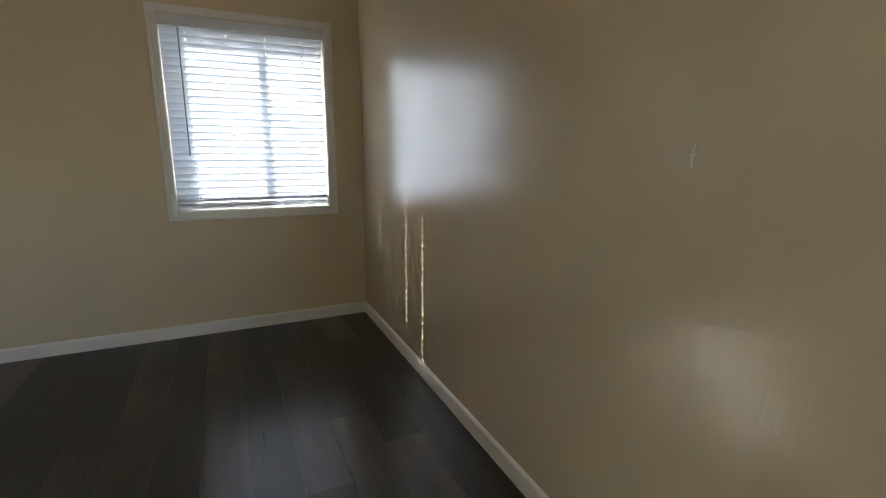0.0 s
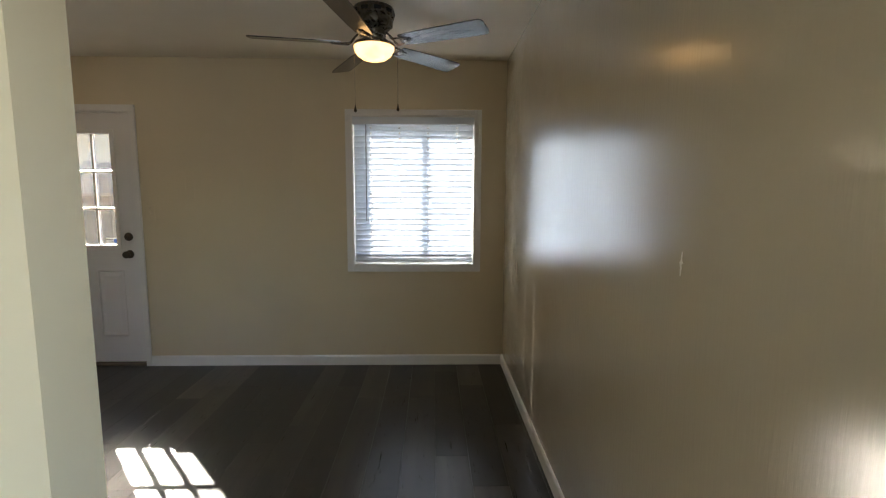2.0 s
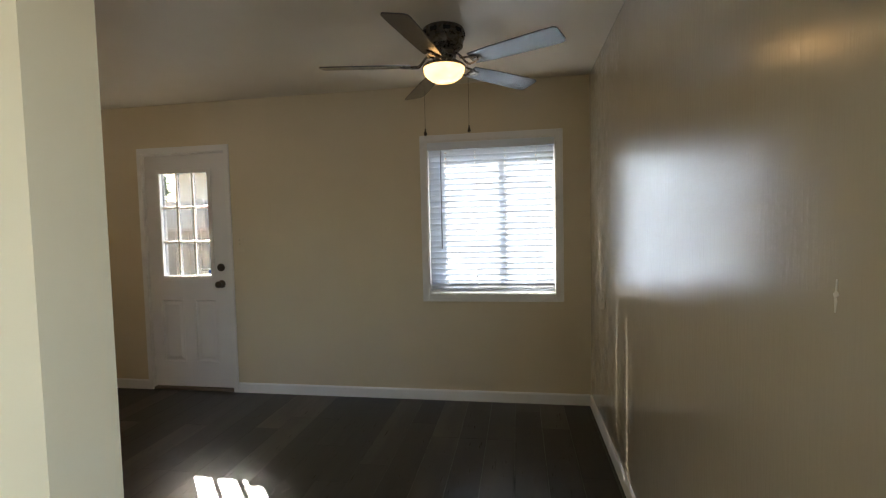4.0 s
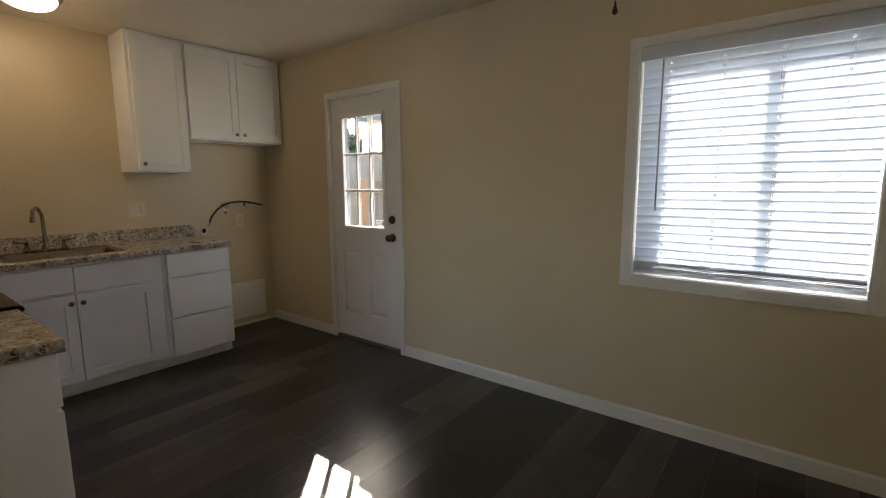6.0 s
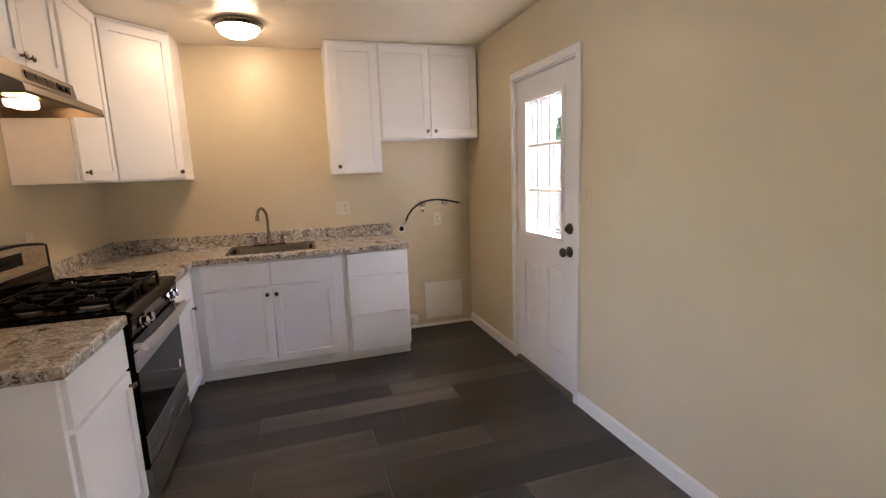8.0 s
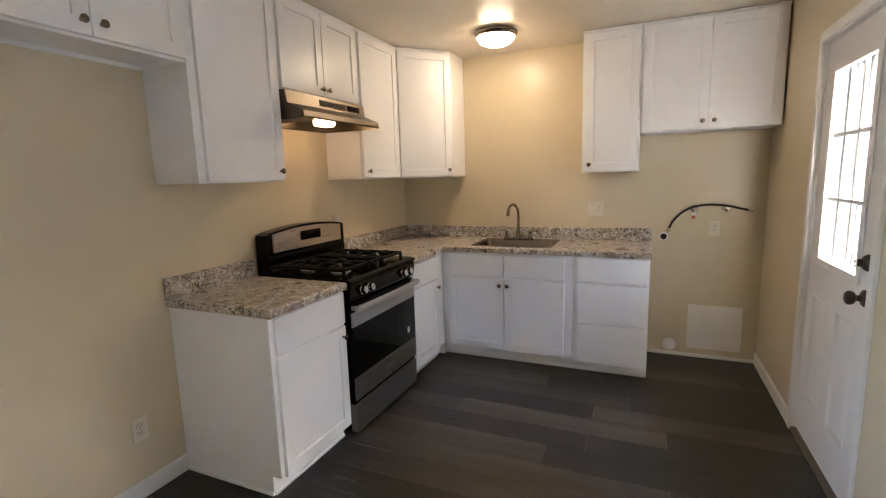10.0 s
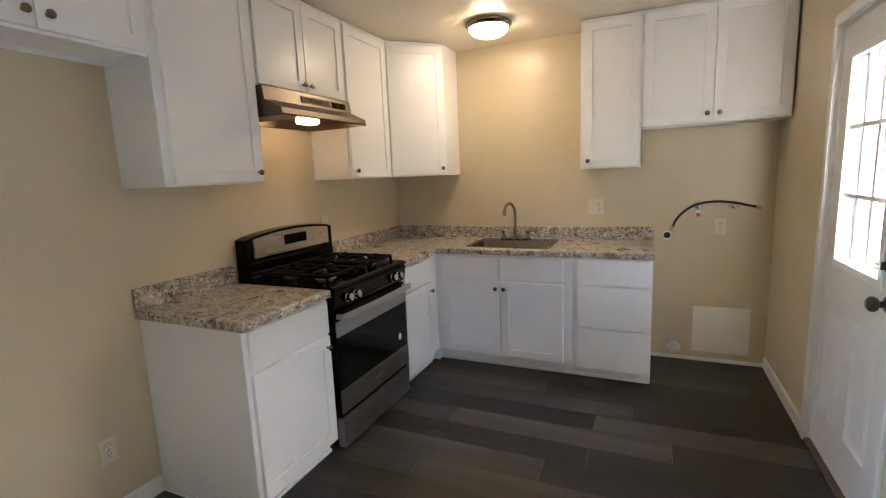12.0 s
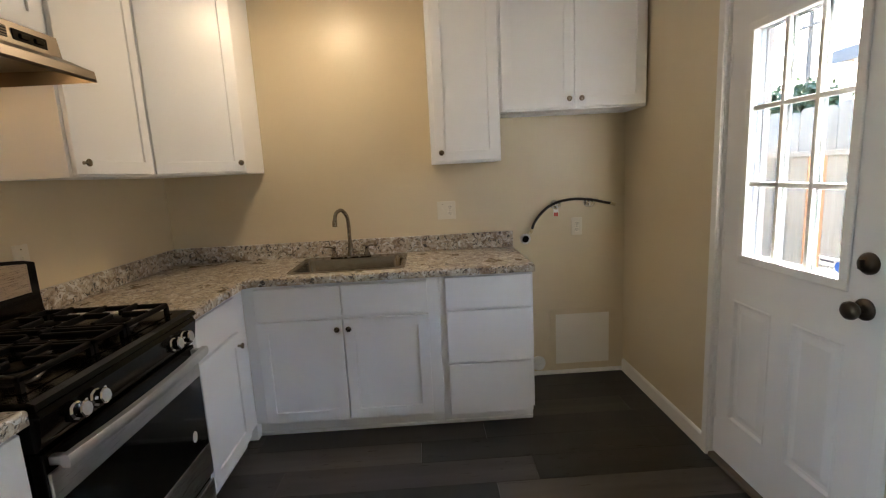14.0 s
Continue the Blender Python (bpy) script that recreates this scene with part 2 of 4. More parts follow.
def board_material(name, a, c):
    m, n, l, b = material(name)
    info = n.new("ShaderNodeObjectInfo")
    v = coords(n, l, (1, 1, 0.06), shuffle=True)
    g = noise_tex(n, l, v, 30, 6, 0.6, 0.8)
    r = ramp(n, ((0.25, a), (0.75, c)))
    l.new(g, r.inputs[0])
    h = n.new("ShaderNodeHueSaturation")
    l.new(maprange(n, l, info.outputs["Random"], 0.75, 1.2, 0, 1), h.inputs["Value"])
    l.new(r.outputs[0], h.inputs["Color"])
    l.new(h.outputs[0], b.inputs["Base Color"])
    b.inputs["Roughness"].default_value = 0.85
    bump(n, l, [(g, 0.4, 0.002)], b)
    return m


FENCEW = board_material("weathered_cedar", (0.20, 0.17, 0.135), (0.34, 0.29, 0.23))
# paler copy of the cedar: sunlight on the upper boards, put into the colour
FENCETOP = board_material("sunlit_top_cedar", (0.26, 0.24, 0.21), (0.40, 0.365, 0.32))
ORANGEW = board_material("new_orange_cedar", (0.38, 0.16, 0.065), (0.50, 0.23, 0.10))


def leaf_material():
    m, n, l, b = material("leaves")
    g = n.new("ShaderNodeNewGeometry")
    r = ramp(n, ((0.0, (0.03, 0.055, 0.025)), (1.0, (0.10, 0.13, 0.06))))
    l.new(g.outputs["Random Per Island"], r.inputs[0])
    l.new(r.outputs[0], b.inputs["Base Color"])
    b.inputs["Roughness"].default_value = 0.6
    return m


LEAF = leaf_material()
GRILLE = plain("hood_filter_mesh", (0.45, 0.42, 0.38), 0.35, 1.0, 1.0, (1, 1, 1), 220)


# ---- mesh helpers ----
def finish(name, bm, mat, smooth=False):
    me = bpy.data.meshes.new(name)
    bm.normal_update()
    bm.to_mesh(me)
    bm.free()
    me.materials.append(mat)
    if smooth:
        for p in me.polygons:
            p.use_smooth = True
        me.set_sharp_from_angle(angle=radians(40))
    return me


def part(name, bm, mat, parent, label="", smooth=False):
    ob = new(name, finish(name, bm, mat, smooth) if isinstance(bm, bmesh.types.BMesh) else bm)
    ob.parent = parent
    return tagged(ob, label)


def thing(name, label, category, m, group="", kind=""):
    ob = new(name)
    ob.empty_display_size = 0.05
    ob.matrix_basis = m
    return tagged(ob, label, category, group, kind)


def box(bm, x0, x1, y0, y1, z0, z1, bevel=0.0, seg=2, m=None):
    x0, x1, y0, y1, z0, z1 = min(x0, x1), max(x0, x1), min(y0, y1), max(y0, y1), min(z0, z1), max(z0, z1)
    mat = Matrix.LocRotScale(((x0 + x1) / 2, (y0 + y1) / 2, (z0 + z1) / 2), None, (x1 - x0, y1 - y0, z1 - z0))
    made = bmesh.ops.create_cube(bm, size=1, matrix=mat)["verts"]
    if bevel:
        edges = list({e for v in made for e in v.link_edges})
        made = [g for g in bmesh.ops.bevel(bm, geom=edges, offset=bevel, segments=seg, affect="EDGES", profile=0.5)["verts"]]
    if m is not None:
        bmesh.ops.transform(bm, matrix=m, verts=made)
    return made


def boxed(*a, **k):
    bm = bmesh.new()
    box(bm, *a, **k)
    return bm


def lathe(bm, profile, steps=32, m=Matrix(), close=False):
    """Turns (radius, height) pairs about z."""
    rings = []
    for r, z in profile:
        if r < 1e-6:
            rings.append([bm.verts.new(m @ Vector((0, 0, z)))])
        else:
            rings.append([bm.verts.new(m @ Vector((r * math.cos(6.283185 * i / steps), r * math.sin(6.283185 * i / steps), z))) for i in range(steps)])
    for a, b in zip(rings, rings[1:]):
        for i in range(steps):
            j = (i + 1) % steps
            vs = [a[i % len(a)], a[j % len(a)], b[j % len(b)], b[i % len(b)]]
            vs = list(dict.fromkeys(vs))
            if len(vs) > 2:
                bm.faces.new(vs)
    bmesh.ops.recalc_face_normals(bm, faces=bm.faces)
    return bm


def lathed(profile, steps=32, m=Matrix()):
    return lathe(bmesh.new(), profile, steps, m)


def tube(bm, points, radius, steps=10, caps=True):
    """A round bar along a polyline."""
    pts = [Vector(p) for p in points]
    rings, up = [], None
    for i, p in enumerate(pts):
        d = (pts[min(i + 1, len(pts) - 1)] - pts[max(i - 1, 0)]).normalized()
        if up is None:
            up = d.orthogonal().normalized()
        up = (up - d * up.dot(d)).normalized()
        side = d.cross(up)
        r = radius[i] if isinstance(radius, (list, tuple)) else radius
        rings.append([bm.verts.new(p + r * (up * math.cos(6.283185 * k / steps) + side * math.sin(6.283185 * k / steps))) for k in range(steps)])
    for a, b in zip(rings, rings[1:]):
        for k in range(steps):
            j = (k + 1) % steps
            bm.faces.new((a[k], a[j], b[j], b[k]))
    if caps:
        bm.faces.new(rings[0][::-1])
        bm.faces.new(rings[-1])
    bmesh.ops.recalc_face_normals(bm, faces=bm.faces)
    return bm


def tubed(points, radius, steps=10):
    return tube(bmesh.new(), points, radius, steps)


def spline(points, n=8):
    """A smooth line through the points."""
    p = [Vector(q) for q in points]
    p = [2 * p[0] - p[1]] + p + [2 * p[-1] - p[-2]]
    out = []
    for i in range(1, len(p) - 2):
        a, b, c, d = p[i - 1:i + 3]
        for k in range(n):
            t = k / n
            out.append(0.5 * (2 * b + (c - a) * t + (2 * a - 5 * b + 4 * c - d) * t * t + (3 * b - a - 3 * c + d) * t ** 3))
    return out + [p[-2]]


def extruded(profile, x0, x1, axis="x"):
    """A closed outline of (u, v) pairs drawn out along x (u=y, v=z), or along y (u=x, v=z)."""
    bm = bmesh.new()
    put = (lambda s, u, v: (s, u, v)) if axis == "x" else (lambda s, u, v: (u, s, v))
    a, b = [[bm.verts.new(put(s, u, v)) for u, v in profile] for s in (x0, x1)]
    n = len(profile)
    for i in range(n):
        bm.faces.new((a[i], a[(i + 1) % n], b[(i + 1) % n], b[i]))
    bm.faces.new(a)
    bm.faces.new(b)
    bmesh.ops.recalc_face_normals(bm, faces=bm.faces)
    return bm


# ---- the shell ----
H = 2.485                       # ceiling
XE, YS, XJ = 4.76, -2.94, 3.33  # east wall, south wall of the kitchen, end of the partition
YB, XW2 = -6.4, 1.2             # the room behind


def wall_box(name, pieces, mat, label):
    bm = bmesh.new()
    for p in pieces:
        box(bm, *p)
    ob = new(name, finish(name, bm, mat))
    return tagged(ob, label, "wall", kind="structure")


DX0, DX1, DZ1 = 0.995, 1.791, 2.075    # door opening
WX0, WX1, WZ0, WZ1 = 3.52, 4.512, 0.848, 2.052  # window opening
wall_box("wall_north", [(-0.14, DX0, 0, 0.14, -0.1, H), (DX0, DX1, 0, 0.14, DZ1, H), (DX1, WX0, 0, 0.14, -0.1, H),
                        (WX0, WX1, 0, 0.14, -0.1, WZ0), (WX0, WX1, 0, 0.14, WZ1, H), (WX1, XE + 0.14, 0, 0.14, -0.1, H),
                        (DX0, DX1, 0, 0.14, -0.1, -0.004)],
         WALL, "beige semi-gloss painted outer wall with door and window")
wall_box("wall_west", [(-0.14, 0, YS - 0.115, 0, -0.1, H)], WALL, "beige painted wall behind the sink counter")
# the gap from y -5.9 to -4.2 is invented, out of view, for the fill lamp
wall_box("wall_east", [(XE, XE + 0.14, -4.2, 0, -0.1, H), (XE, XE + 0.14, -5.9, -4.2, -0.1, 0.9), (XE, XE + 0.14, -5.9, -4.2, 2.1, H), (XE, XE + 0.14, YB - 0.14, -5.9, -0.1, H)], WALL_E, "beige glossy painted wall with brush texture")
wall_box("wall_south", [(0, XJ, YS - 0.115, YS, -0.1, H), (XJ, 3.458, YS - 0.04, YS + 0.10, -0.1, H)], WALL, "beige painted partition wall behind the range")
wall_box("wall_back_room_south", [(XW2 - 0.14, 3.2, YB - 0.14, YB, -0.1, H), (4.6, XE, YB - 0.14, YB, -0.1, H), (3.2, 4.6, YB - 0.14, YB, -0.1, H)], WALL, "beige painted wall of the room behind")
wall_box("wall_back_room_west", [(XW2 - 0.14, XW2, YB, YS - 0.115, -0.1, H)], WALL, "beige painted side wall of the room behind")
ceil = new("ceiling", finish("ceiling", boxed(-0.14, XE + 0.14, YB - 0.14, 0.14, H, H + 0.12), CEIL))
tagged(ceil, "cream painted smooth ceiling", "ceiling", kind="structure")
eave = new("trim", finish("trim", boxed(-0.14, XE + 0.6, 0.14, 0.72, 2.40, 2.50), TRIM))
tagged(eave, "white painted roof eave outside", "eave", kind="structure")


def base_trim(name, pts, axis, label="white painted baseboard with eased top edge", h=0.085, d=0.013):
    """pts: start, end along the axis, wall plane, and the side (+1/-1) to which it stands out."""
    a, b, w, s = pts
    prof = [(w, 0.0), (w + s * d, 0.0), (w + s * d, h - 0.012), (w + s * d * 0.55, h - 0.003), (w + s * d * 0.2, h), (w, h)]
    ob = new(name, finish(name, extruded(prof, a, b, axis), TRIM))
    return tagged(ob, label, "baseboard", kind="structure")


base_trim("baseboard", (0.016, 0.955, 0, -1), "x")
base_trim("baseboard", (1.831, XE - 0.015, 0, -1), "x")
base_trim("baseboard", (YB, 0, XE, -1), "y")
base_trim("baseboard", (2.513, XJ, YS, 1), "x")
base_trim("baseboard", (XW2, XJ, YS - 0.115, -1), "x")
base_trim("baseboard", (-0.745, -0.002, 0, 1), "y", "thin white trim strip along the floor", 0.024, 0.016)


# ---- back door ----
def panel_recess(bm, x0, x1, z0, z1, y, depth=0.010, w=0.022):
    """A raised-field moulding round a recessed panel on the plane y, facing -y."""
    rings = []
    for inset, dy in ((0, 0), (0.006, -0.004), (0.014, depth * 0.9), (0.026, depth), (0.05, 0.002)):
        rings.append([bm.verts.new((x, y + dy, z)) for x, z in ((x0 + inset, z0 + inset), (x1 - inset, z0 + inset), (x1 - inset, z1 - inset), (x0 + inset, z1 - inset))])
    for a, b in zip(rings, rings[1:]):
        for i in range(4):
            bm.faces.new((a[i], a[(i + 1) % 4], b[(i + 1) % 4], b[i]))
    bm.faces.new(rings[-1])


def knob_mesh(r=0.0155, length=0.027):
    """A cabinet knob that stands out along -y."""
    prof = [(0, 0), (0.0075, 0), (0.0065, 0.004), (0.0055, length * 0.5), (r * 0.75, length * 0.62), (r, length * 0.78), (r * 0.93, length * 0.93), (r * 0.55, length), (0, length)]
    return finish("knob", lathed(prof, 16, pose(0, 0, 0, 90)), NICKEL, True)


KNOB = knob_mesh()


def build_door():
    d = thing("door_1", "white panelled steel door with nine-pane glazed upper half, closed", "door", pose(0, 0, 0), kind="structure")
    x0, x1, z0, z1, y0, y1 = 1.006, 1.780, 0.030, 2.054, 0.012, 0.056
    gx0, gx1, gz0, gz1 = 1.150, 1.612, 1.008, 1.902        # glass
    bm = bmesh.new()
    cuts = [(1.105, 1.325), (1.425, 1.645)]
    pz0, pz1 = 0.245, 0.805
    for p in ((x0, gx0, y0, y1, gz0, gz1), (gx1, x1, y0, y1, gz0, gz1), (x0, x1, y0, y1, gz1, z1), (x0, x1, y0, y1, pz1, gz0),
              (x0, x1, y0, y1, z0, pz0), (x0, cuts[0][0], y0, y1, pz0, pz1), (cuts[0][1], cuts[1][0], y0, y1, pz0, pz1), (cuts[1][1], x1, y0, y1, pz0, pz1)):
        box(bm, *p)
    for a, b in cuts:
        panel_recess(bm, a, b, pz0, pz1, y0)
        box(bm, a, b, y1 - 0.01, y1, pz0, pz1)
    part("door_slab", bm, DOORP, d)
    # raised frame round the glass, inside and outside
    for y, s in ((y0, -1), (y1, 1)):
        bm = bmesh.new()
        w, dep = 0.030, 0.011
        for p in ((gx0 - w, gx1 + w, gz1 - 0.004, gz1 + w), (gx0 - w, gx1 + w, gz0 - w, gz0 + 0.004), (gx0 - w, gx0 + 0.004, gz0, gz1), (gx1 - 0.004, gx1 + w, gz0, gz1)):
            box(bm, p[0], p[1], y + s * 0.001, y + s * dep, p[2], p[3], 0.004)
        part("lite_frame", bm, TRIM, d, "white moulded frame round the glass")
    wx, wz = (gx1 - gx0) / 3, (gz1 - gz0) / 3
    for s in (-1, 1):
        ym = 0.034 + s * 0.012
        hw = 0.010 if s < 0 else 0.006
        for i in (1, 2):
            part("muntin", boxed(gx0 + i * wx - hw, gx0 + i * wx + hw, ym - 0.007, ym + 0.007, gz0, gz1, 0.004), TRIM, d)
            part("muntin", boxed(gx0, gx1, ym - 0.006, ym + 0.006, gz0 + i * wz - hw, gz0 + i * wz + hw, 0.004), TRIM, d)
    for i in range(3):
        for k in range(3):
            g = part("pane", boxed(gx0 + i * wx + 0.001, gx0 + (i + 1) * wx - 0.001, 0.0325, 0.0355, gz0 + k * wz + 0.001, gz0 + (k + 1) * wz - 0.001), DOORGLASS, d)
            g.visible_shadow = False
    for z, kind in ((1.081, "deadbolt"), (0.938, "door_knob")):
        if kind == "deadbolt":
            k = part(kind, lathed([(0, 0), (0.034, 0), (0.034, 0.006), (0.026, 0.017), (0.021, 0.020), (0, 0.020)], 28, pose(1.700, y0, z, 90)), BRONZE, d, "aged bronze deadbolt", True)
            part("thumb_turn", boxed(1.696, 1.704, y0 - 0.037, y0 - 0.018, z - 0.015, z + 0.015, 0.003), BRONZE, k)
        else:
            part(kind, lathed([(0, 0), (0.034, 0), (0.034, 0.005), (0.027, 0.011), (0.013, 0.014), (0.012, 0.030), (0.024, 0.036), (0.029, 0.046), (0.028, 0.056), (0.020, 0.064), (0, 0.066)], 28, pose(1.700, y0, z, 90)), BRONZE, d, "aged bronze round knob", True)
    for z in (1.80, 1.06, 0.25):
        h = part("hinge", tubed([(1.001, -0.004, z - 0.045), (1.001, -0.004, z + 0.045)], 0.0065), WHITEP, d, "small white painted hinge")
        part("hinge_leaf", boxed(1.001, 1.018, 0.008, 0.0115, z - 0.044, z + 0.044), TRIM, h)
    sx1 = gx1 - 0.006
    s = part("sticker", boxed(sx1 - 0.105, sx1, 0.0285, 0.0300, gz0 + 0.012, gz0 + 0.062), WHITEP, d, "small white and blue alarm sticker with grey lettering bars")
    part("sticker_badge", lathed([(0, 0), (0.019, 0), (0.019, 0.0008), (0, 0.0008)], 8, pose(sx1 - 0.023, 0.0284, gz0 + 0.036, 90)), BLUE, s, "blue octagonal badge")
    curve = bpy.data.curves.new("lettering", "FONT")
    curve.body, curve.size, curve.extrude, curve.align_x = "secured by", 0.0135, 0.0003, "CENTER"
    t = new("lettering", curve)
    t.parent, t.matrix_basis = s, pose(sx1 - 0.074, 0.0280, gz0 + 0.026, 90)
    curve.materials.append(INK)
    part("print_bar", boxed(sx1 - 0.100, sx1 - 0.046, 0.0278, 0.0284, gz0 + 0.046, gz0 + 0.052), INK, s)
    return d


build_door()
# frame of the door: jambs, head and casing
jamb = thing("trim", "white painted door frame and casing", "door frame", pose(0, 0, 0), kind="structure")
for n, p in (("jamb", (DX0, DX0 + 0.009, -0.002, 0.14, 0, DZ1)), ("jamb", (DX1 - 0.009, DX1, -0.002, 0.14, 0, DZ1)), ("head_jamb", (DX0 + 0.009, DX1 - 0.009, -0.002, 0.14, DZ1 - 0.009, DZ1)),
             ("stop", (DX0 + 0.009, DX0 + 0.02, 0.058, 0.09, 0.02, DZ1 - 0.009)), ("stop", (DX1 - 0.02, DX1 - 0.009, 0.058, 0.09, 0.02, DZ1 - 0.009)),
             ("head_stop", (DX0 + 0.02, DX1 - 0.02, 0.058, 0.09, DZ1 - 0.02, DZ1 - 0.009))):
    part(n, boxed(*p), TRIM, jamb)
for p in ((0.957, 0.999, -0.018, 0, 0, 2.073), (1.787, 1.829, -0.018, 0, 0, 2.073), (0.957, 1.829, -0.018, 0, 2.073, 2.122)):
    part("casing", boxed(*p, bevel=0.004), TRIM, jamb)
part("threshold", boxed(DX0 + 0.01, DX1 - 0.01, -0.012, 0.14, 0.0, 0.024, 0.006), SILL, jamb, "worn brown metal threshold")


# ---- window, casing and blind ----
def build_window():
    w = thing("window_1", "white vinyl sliding window with casing behind a closed blind", "window", pose(0, 0, 0), kind="structure")
    y0, y1 = 0.085, 0.135
    t = 0.035
    for n, p in (("window_frame", (WX0, WX1, y0, y1, WZ0, WZ0 + t)), ("window_frame", (WX0, WX1, y0, y1, WZ1 - t, WZ1)),
                 ("window_frame", (WX0, WX0 + t, y0, y1, WZ0 + t, WZ1 - t)), ("window_frame", (WX1 - t, WX1, y0, y1, WZ0 + t, WZ1 - t))):
        part(n, boxed(*p, bevel=0.003), TRIM, w)
    xm = 4.045
    for a, b, y in ((WX0 + t, xm + 0.025, 0.092), (xm - 0.025, WX1 - t, 0.112)):
        bm = bmesh.new()
        s = 0.040
        for p in ((a, b, WZ0 + t, WZ0 + t + s), (a, b, WZ1 - t - s, WZ1 - t), (a, a + s, WZ0 + t + s, WZ1 - t - s), (b - s, b, WZ0 + t + s, WZ1 - t - s)):
            box(bm, p[0], p[1], y, y + 0.018, p[2], p[3], 0.003)
        sash = part("sash", bm, TRIM, w)
        g = part("pane", boxed(a + s, b - s, y + 0.007, y + 0.011, WZ0 + t + s, WZ1 - t - s), GLASS, sash)
        g.visible_shadow = False
    # unseen sheet across both sashes, added to tone down the glowing blind
    part("dimming_screen", boxed(WX0 + t, WX1 - t, 0.1355, 0.1365, WZ0 + t, WZ1 - t), SCREEN, w, "grey screen sheet added to dim the daylight on the blind")
    for p in ((3.472, WX0, -0.018, 0, 0.797, 2.101), (WX1, 4.563, -0.018, 0, 0.797, 2.101), (WX0, WX1, -0.018, 0, WZ1, 2.101), (WX0, WX1, -0.018, 0, 0.797, WZ0)):
        part("casing", boxed(*p, bevel=0.004), TRIM, w)
    for p in ((3.497, WX0 + 0.006, -0.022, -0.015, 0.82, 2.078), (WX1 - 0.006, 4.537, -0.022, -0.015, 0.82, 2.078), (WX0 + 0.006, WX1 - 0.006, -0.022, -0.015, 0.82, WZ0 + 0.006)):
        part("casing_bead", boxed(*p, bevel=0.003), TRIM, w)
    part("reveal", boxed(WX0, WX1, 0, y0, WZ0 - 0.001, WZ0 + 0.008), TRIM, w)
    part("reveal", boxed(WX0, WX0 + 0.008, 0, y0, WZ0 + 0.008, WZ1), TRIM, w)
    part("reveal", boxed(WX1 - 0.008, WX1, 0, y0, WZ0 + 0.008, WZ1), TRIM, w)
    part("reveal", boxed(WX0 + 0.008, WX1 - 0.008, 0, y0, WZ1 - 0.008, WZ1), TRIM, w)


build_window()

BX0, BX1, BY = 3.533, 4.499, 0.034
CORDS = (3.668, 3.900, 4.132, 4.366)


def slat_mesh():
    bm = bmesh.new()
    xs = [BX0]
    for c in CORDS:
        xs += [c - 0.006, c + 0.006]
    xs.append(BX1)
    ds = [-0.0255, -0.014, -0.0075, 0.0075, 0.014, 0.0255]
    g = [[bm.verts.new((x, d, 0.0028 * (1 - (d / 0.0255) ** 2))) for d in ds] for x in xs]
    for i in range(len(xs) - 1):
        for k in range(len(ds) - 1):
            if i % 2 == 1 and k == 2:
                continue
            bm.faces.new((g[i][k], g[i + 1][k], g[i + 1][k + 1], g[i][k + 1]))
    bm.normal_update()
    bmesh.ops.solidify(bm, geom=list(bm.faces), thickness=0.0024)
    bmesh.ops.recalc_face_normals(bm, faces=bm.faces)
    return finish("slat", bm, SLAT)


def build_blind():
    b = thing("window_blind", "white two-inch horizontal slat blind, lowered and tilted shut", "blind", pose(0, 0, WZ0 + 0.008))
    z0 = WZ0 + 0.008
    part("valance", boxed(WX0 + 0.010, WX1 - 0.010, -0.012, 0.006, 1.982 - z0, 2.042 - z0, 0.003), SLAT, b)
    part("head_rail", boxed(BX0, BX1, 0.010, 0.062, 1.995 - z0, 2.040 - z0), WHITEP, b)
    me = slat_mesh()
    n, pitch, top = 24, 0.0445, 1.965
    rnd = random.Random(4)
    for i in range(n):
        s = part("slat", me, None, b)
        s.matrix_basis = pose(0, BY, top - i * pitch - z0, -76 + rnd.uniform(-1, 1), 0, 0) 
    for i in range(5):
        s = part("slat", me, None, b)
        s.matrix_basis = pose(0, BY, 0.900 + i * 0.0085 - z0, -6 + rnd.uniform(-3, 3), 0, 0)
    part("bottom_rail", boxed(BX0, BX1, BY - 0.025, BY + 0.025, 0.874 - z0, 0.894 - z0, 0.003), SLAT, b)
    for c in CORDS:
        part("lift_cord", tubed([(c, BY, 0.89 - z0), (c, BY, 2.0 - z0)], 0.0009, 6), CORD, b)
        for y in (BY - 0.0275, BY + 0.0275):
            part("ladder_cord", tubed([(c + 0.012, y, 0.885 - z0), (c + 0.012, y, 2.0 - z0)], 0.0008, 6), CORD, b)
    part("tilt_wand", tubed([(3.636, -0.004, 1.985 - z0), (3.634, -0.006, 1.215 - z0)], 0.0042, 8), WANDM, b, "grey tilt wand")


build_blind()


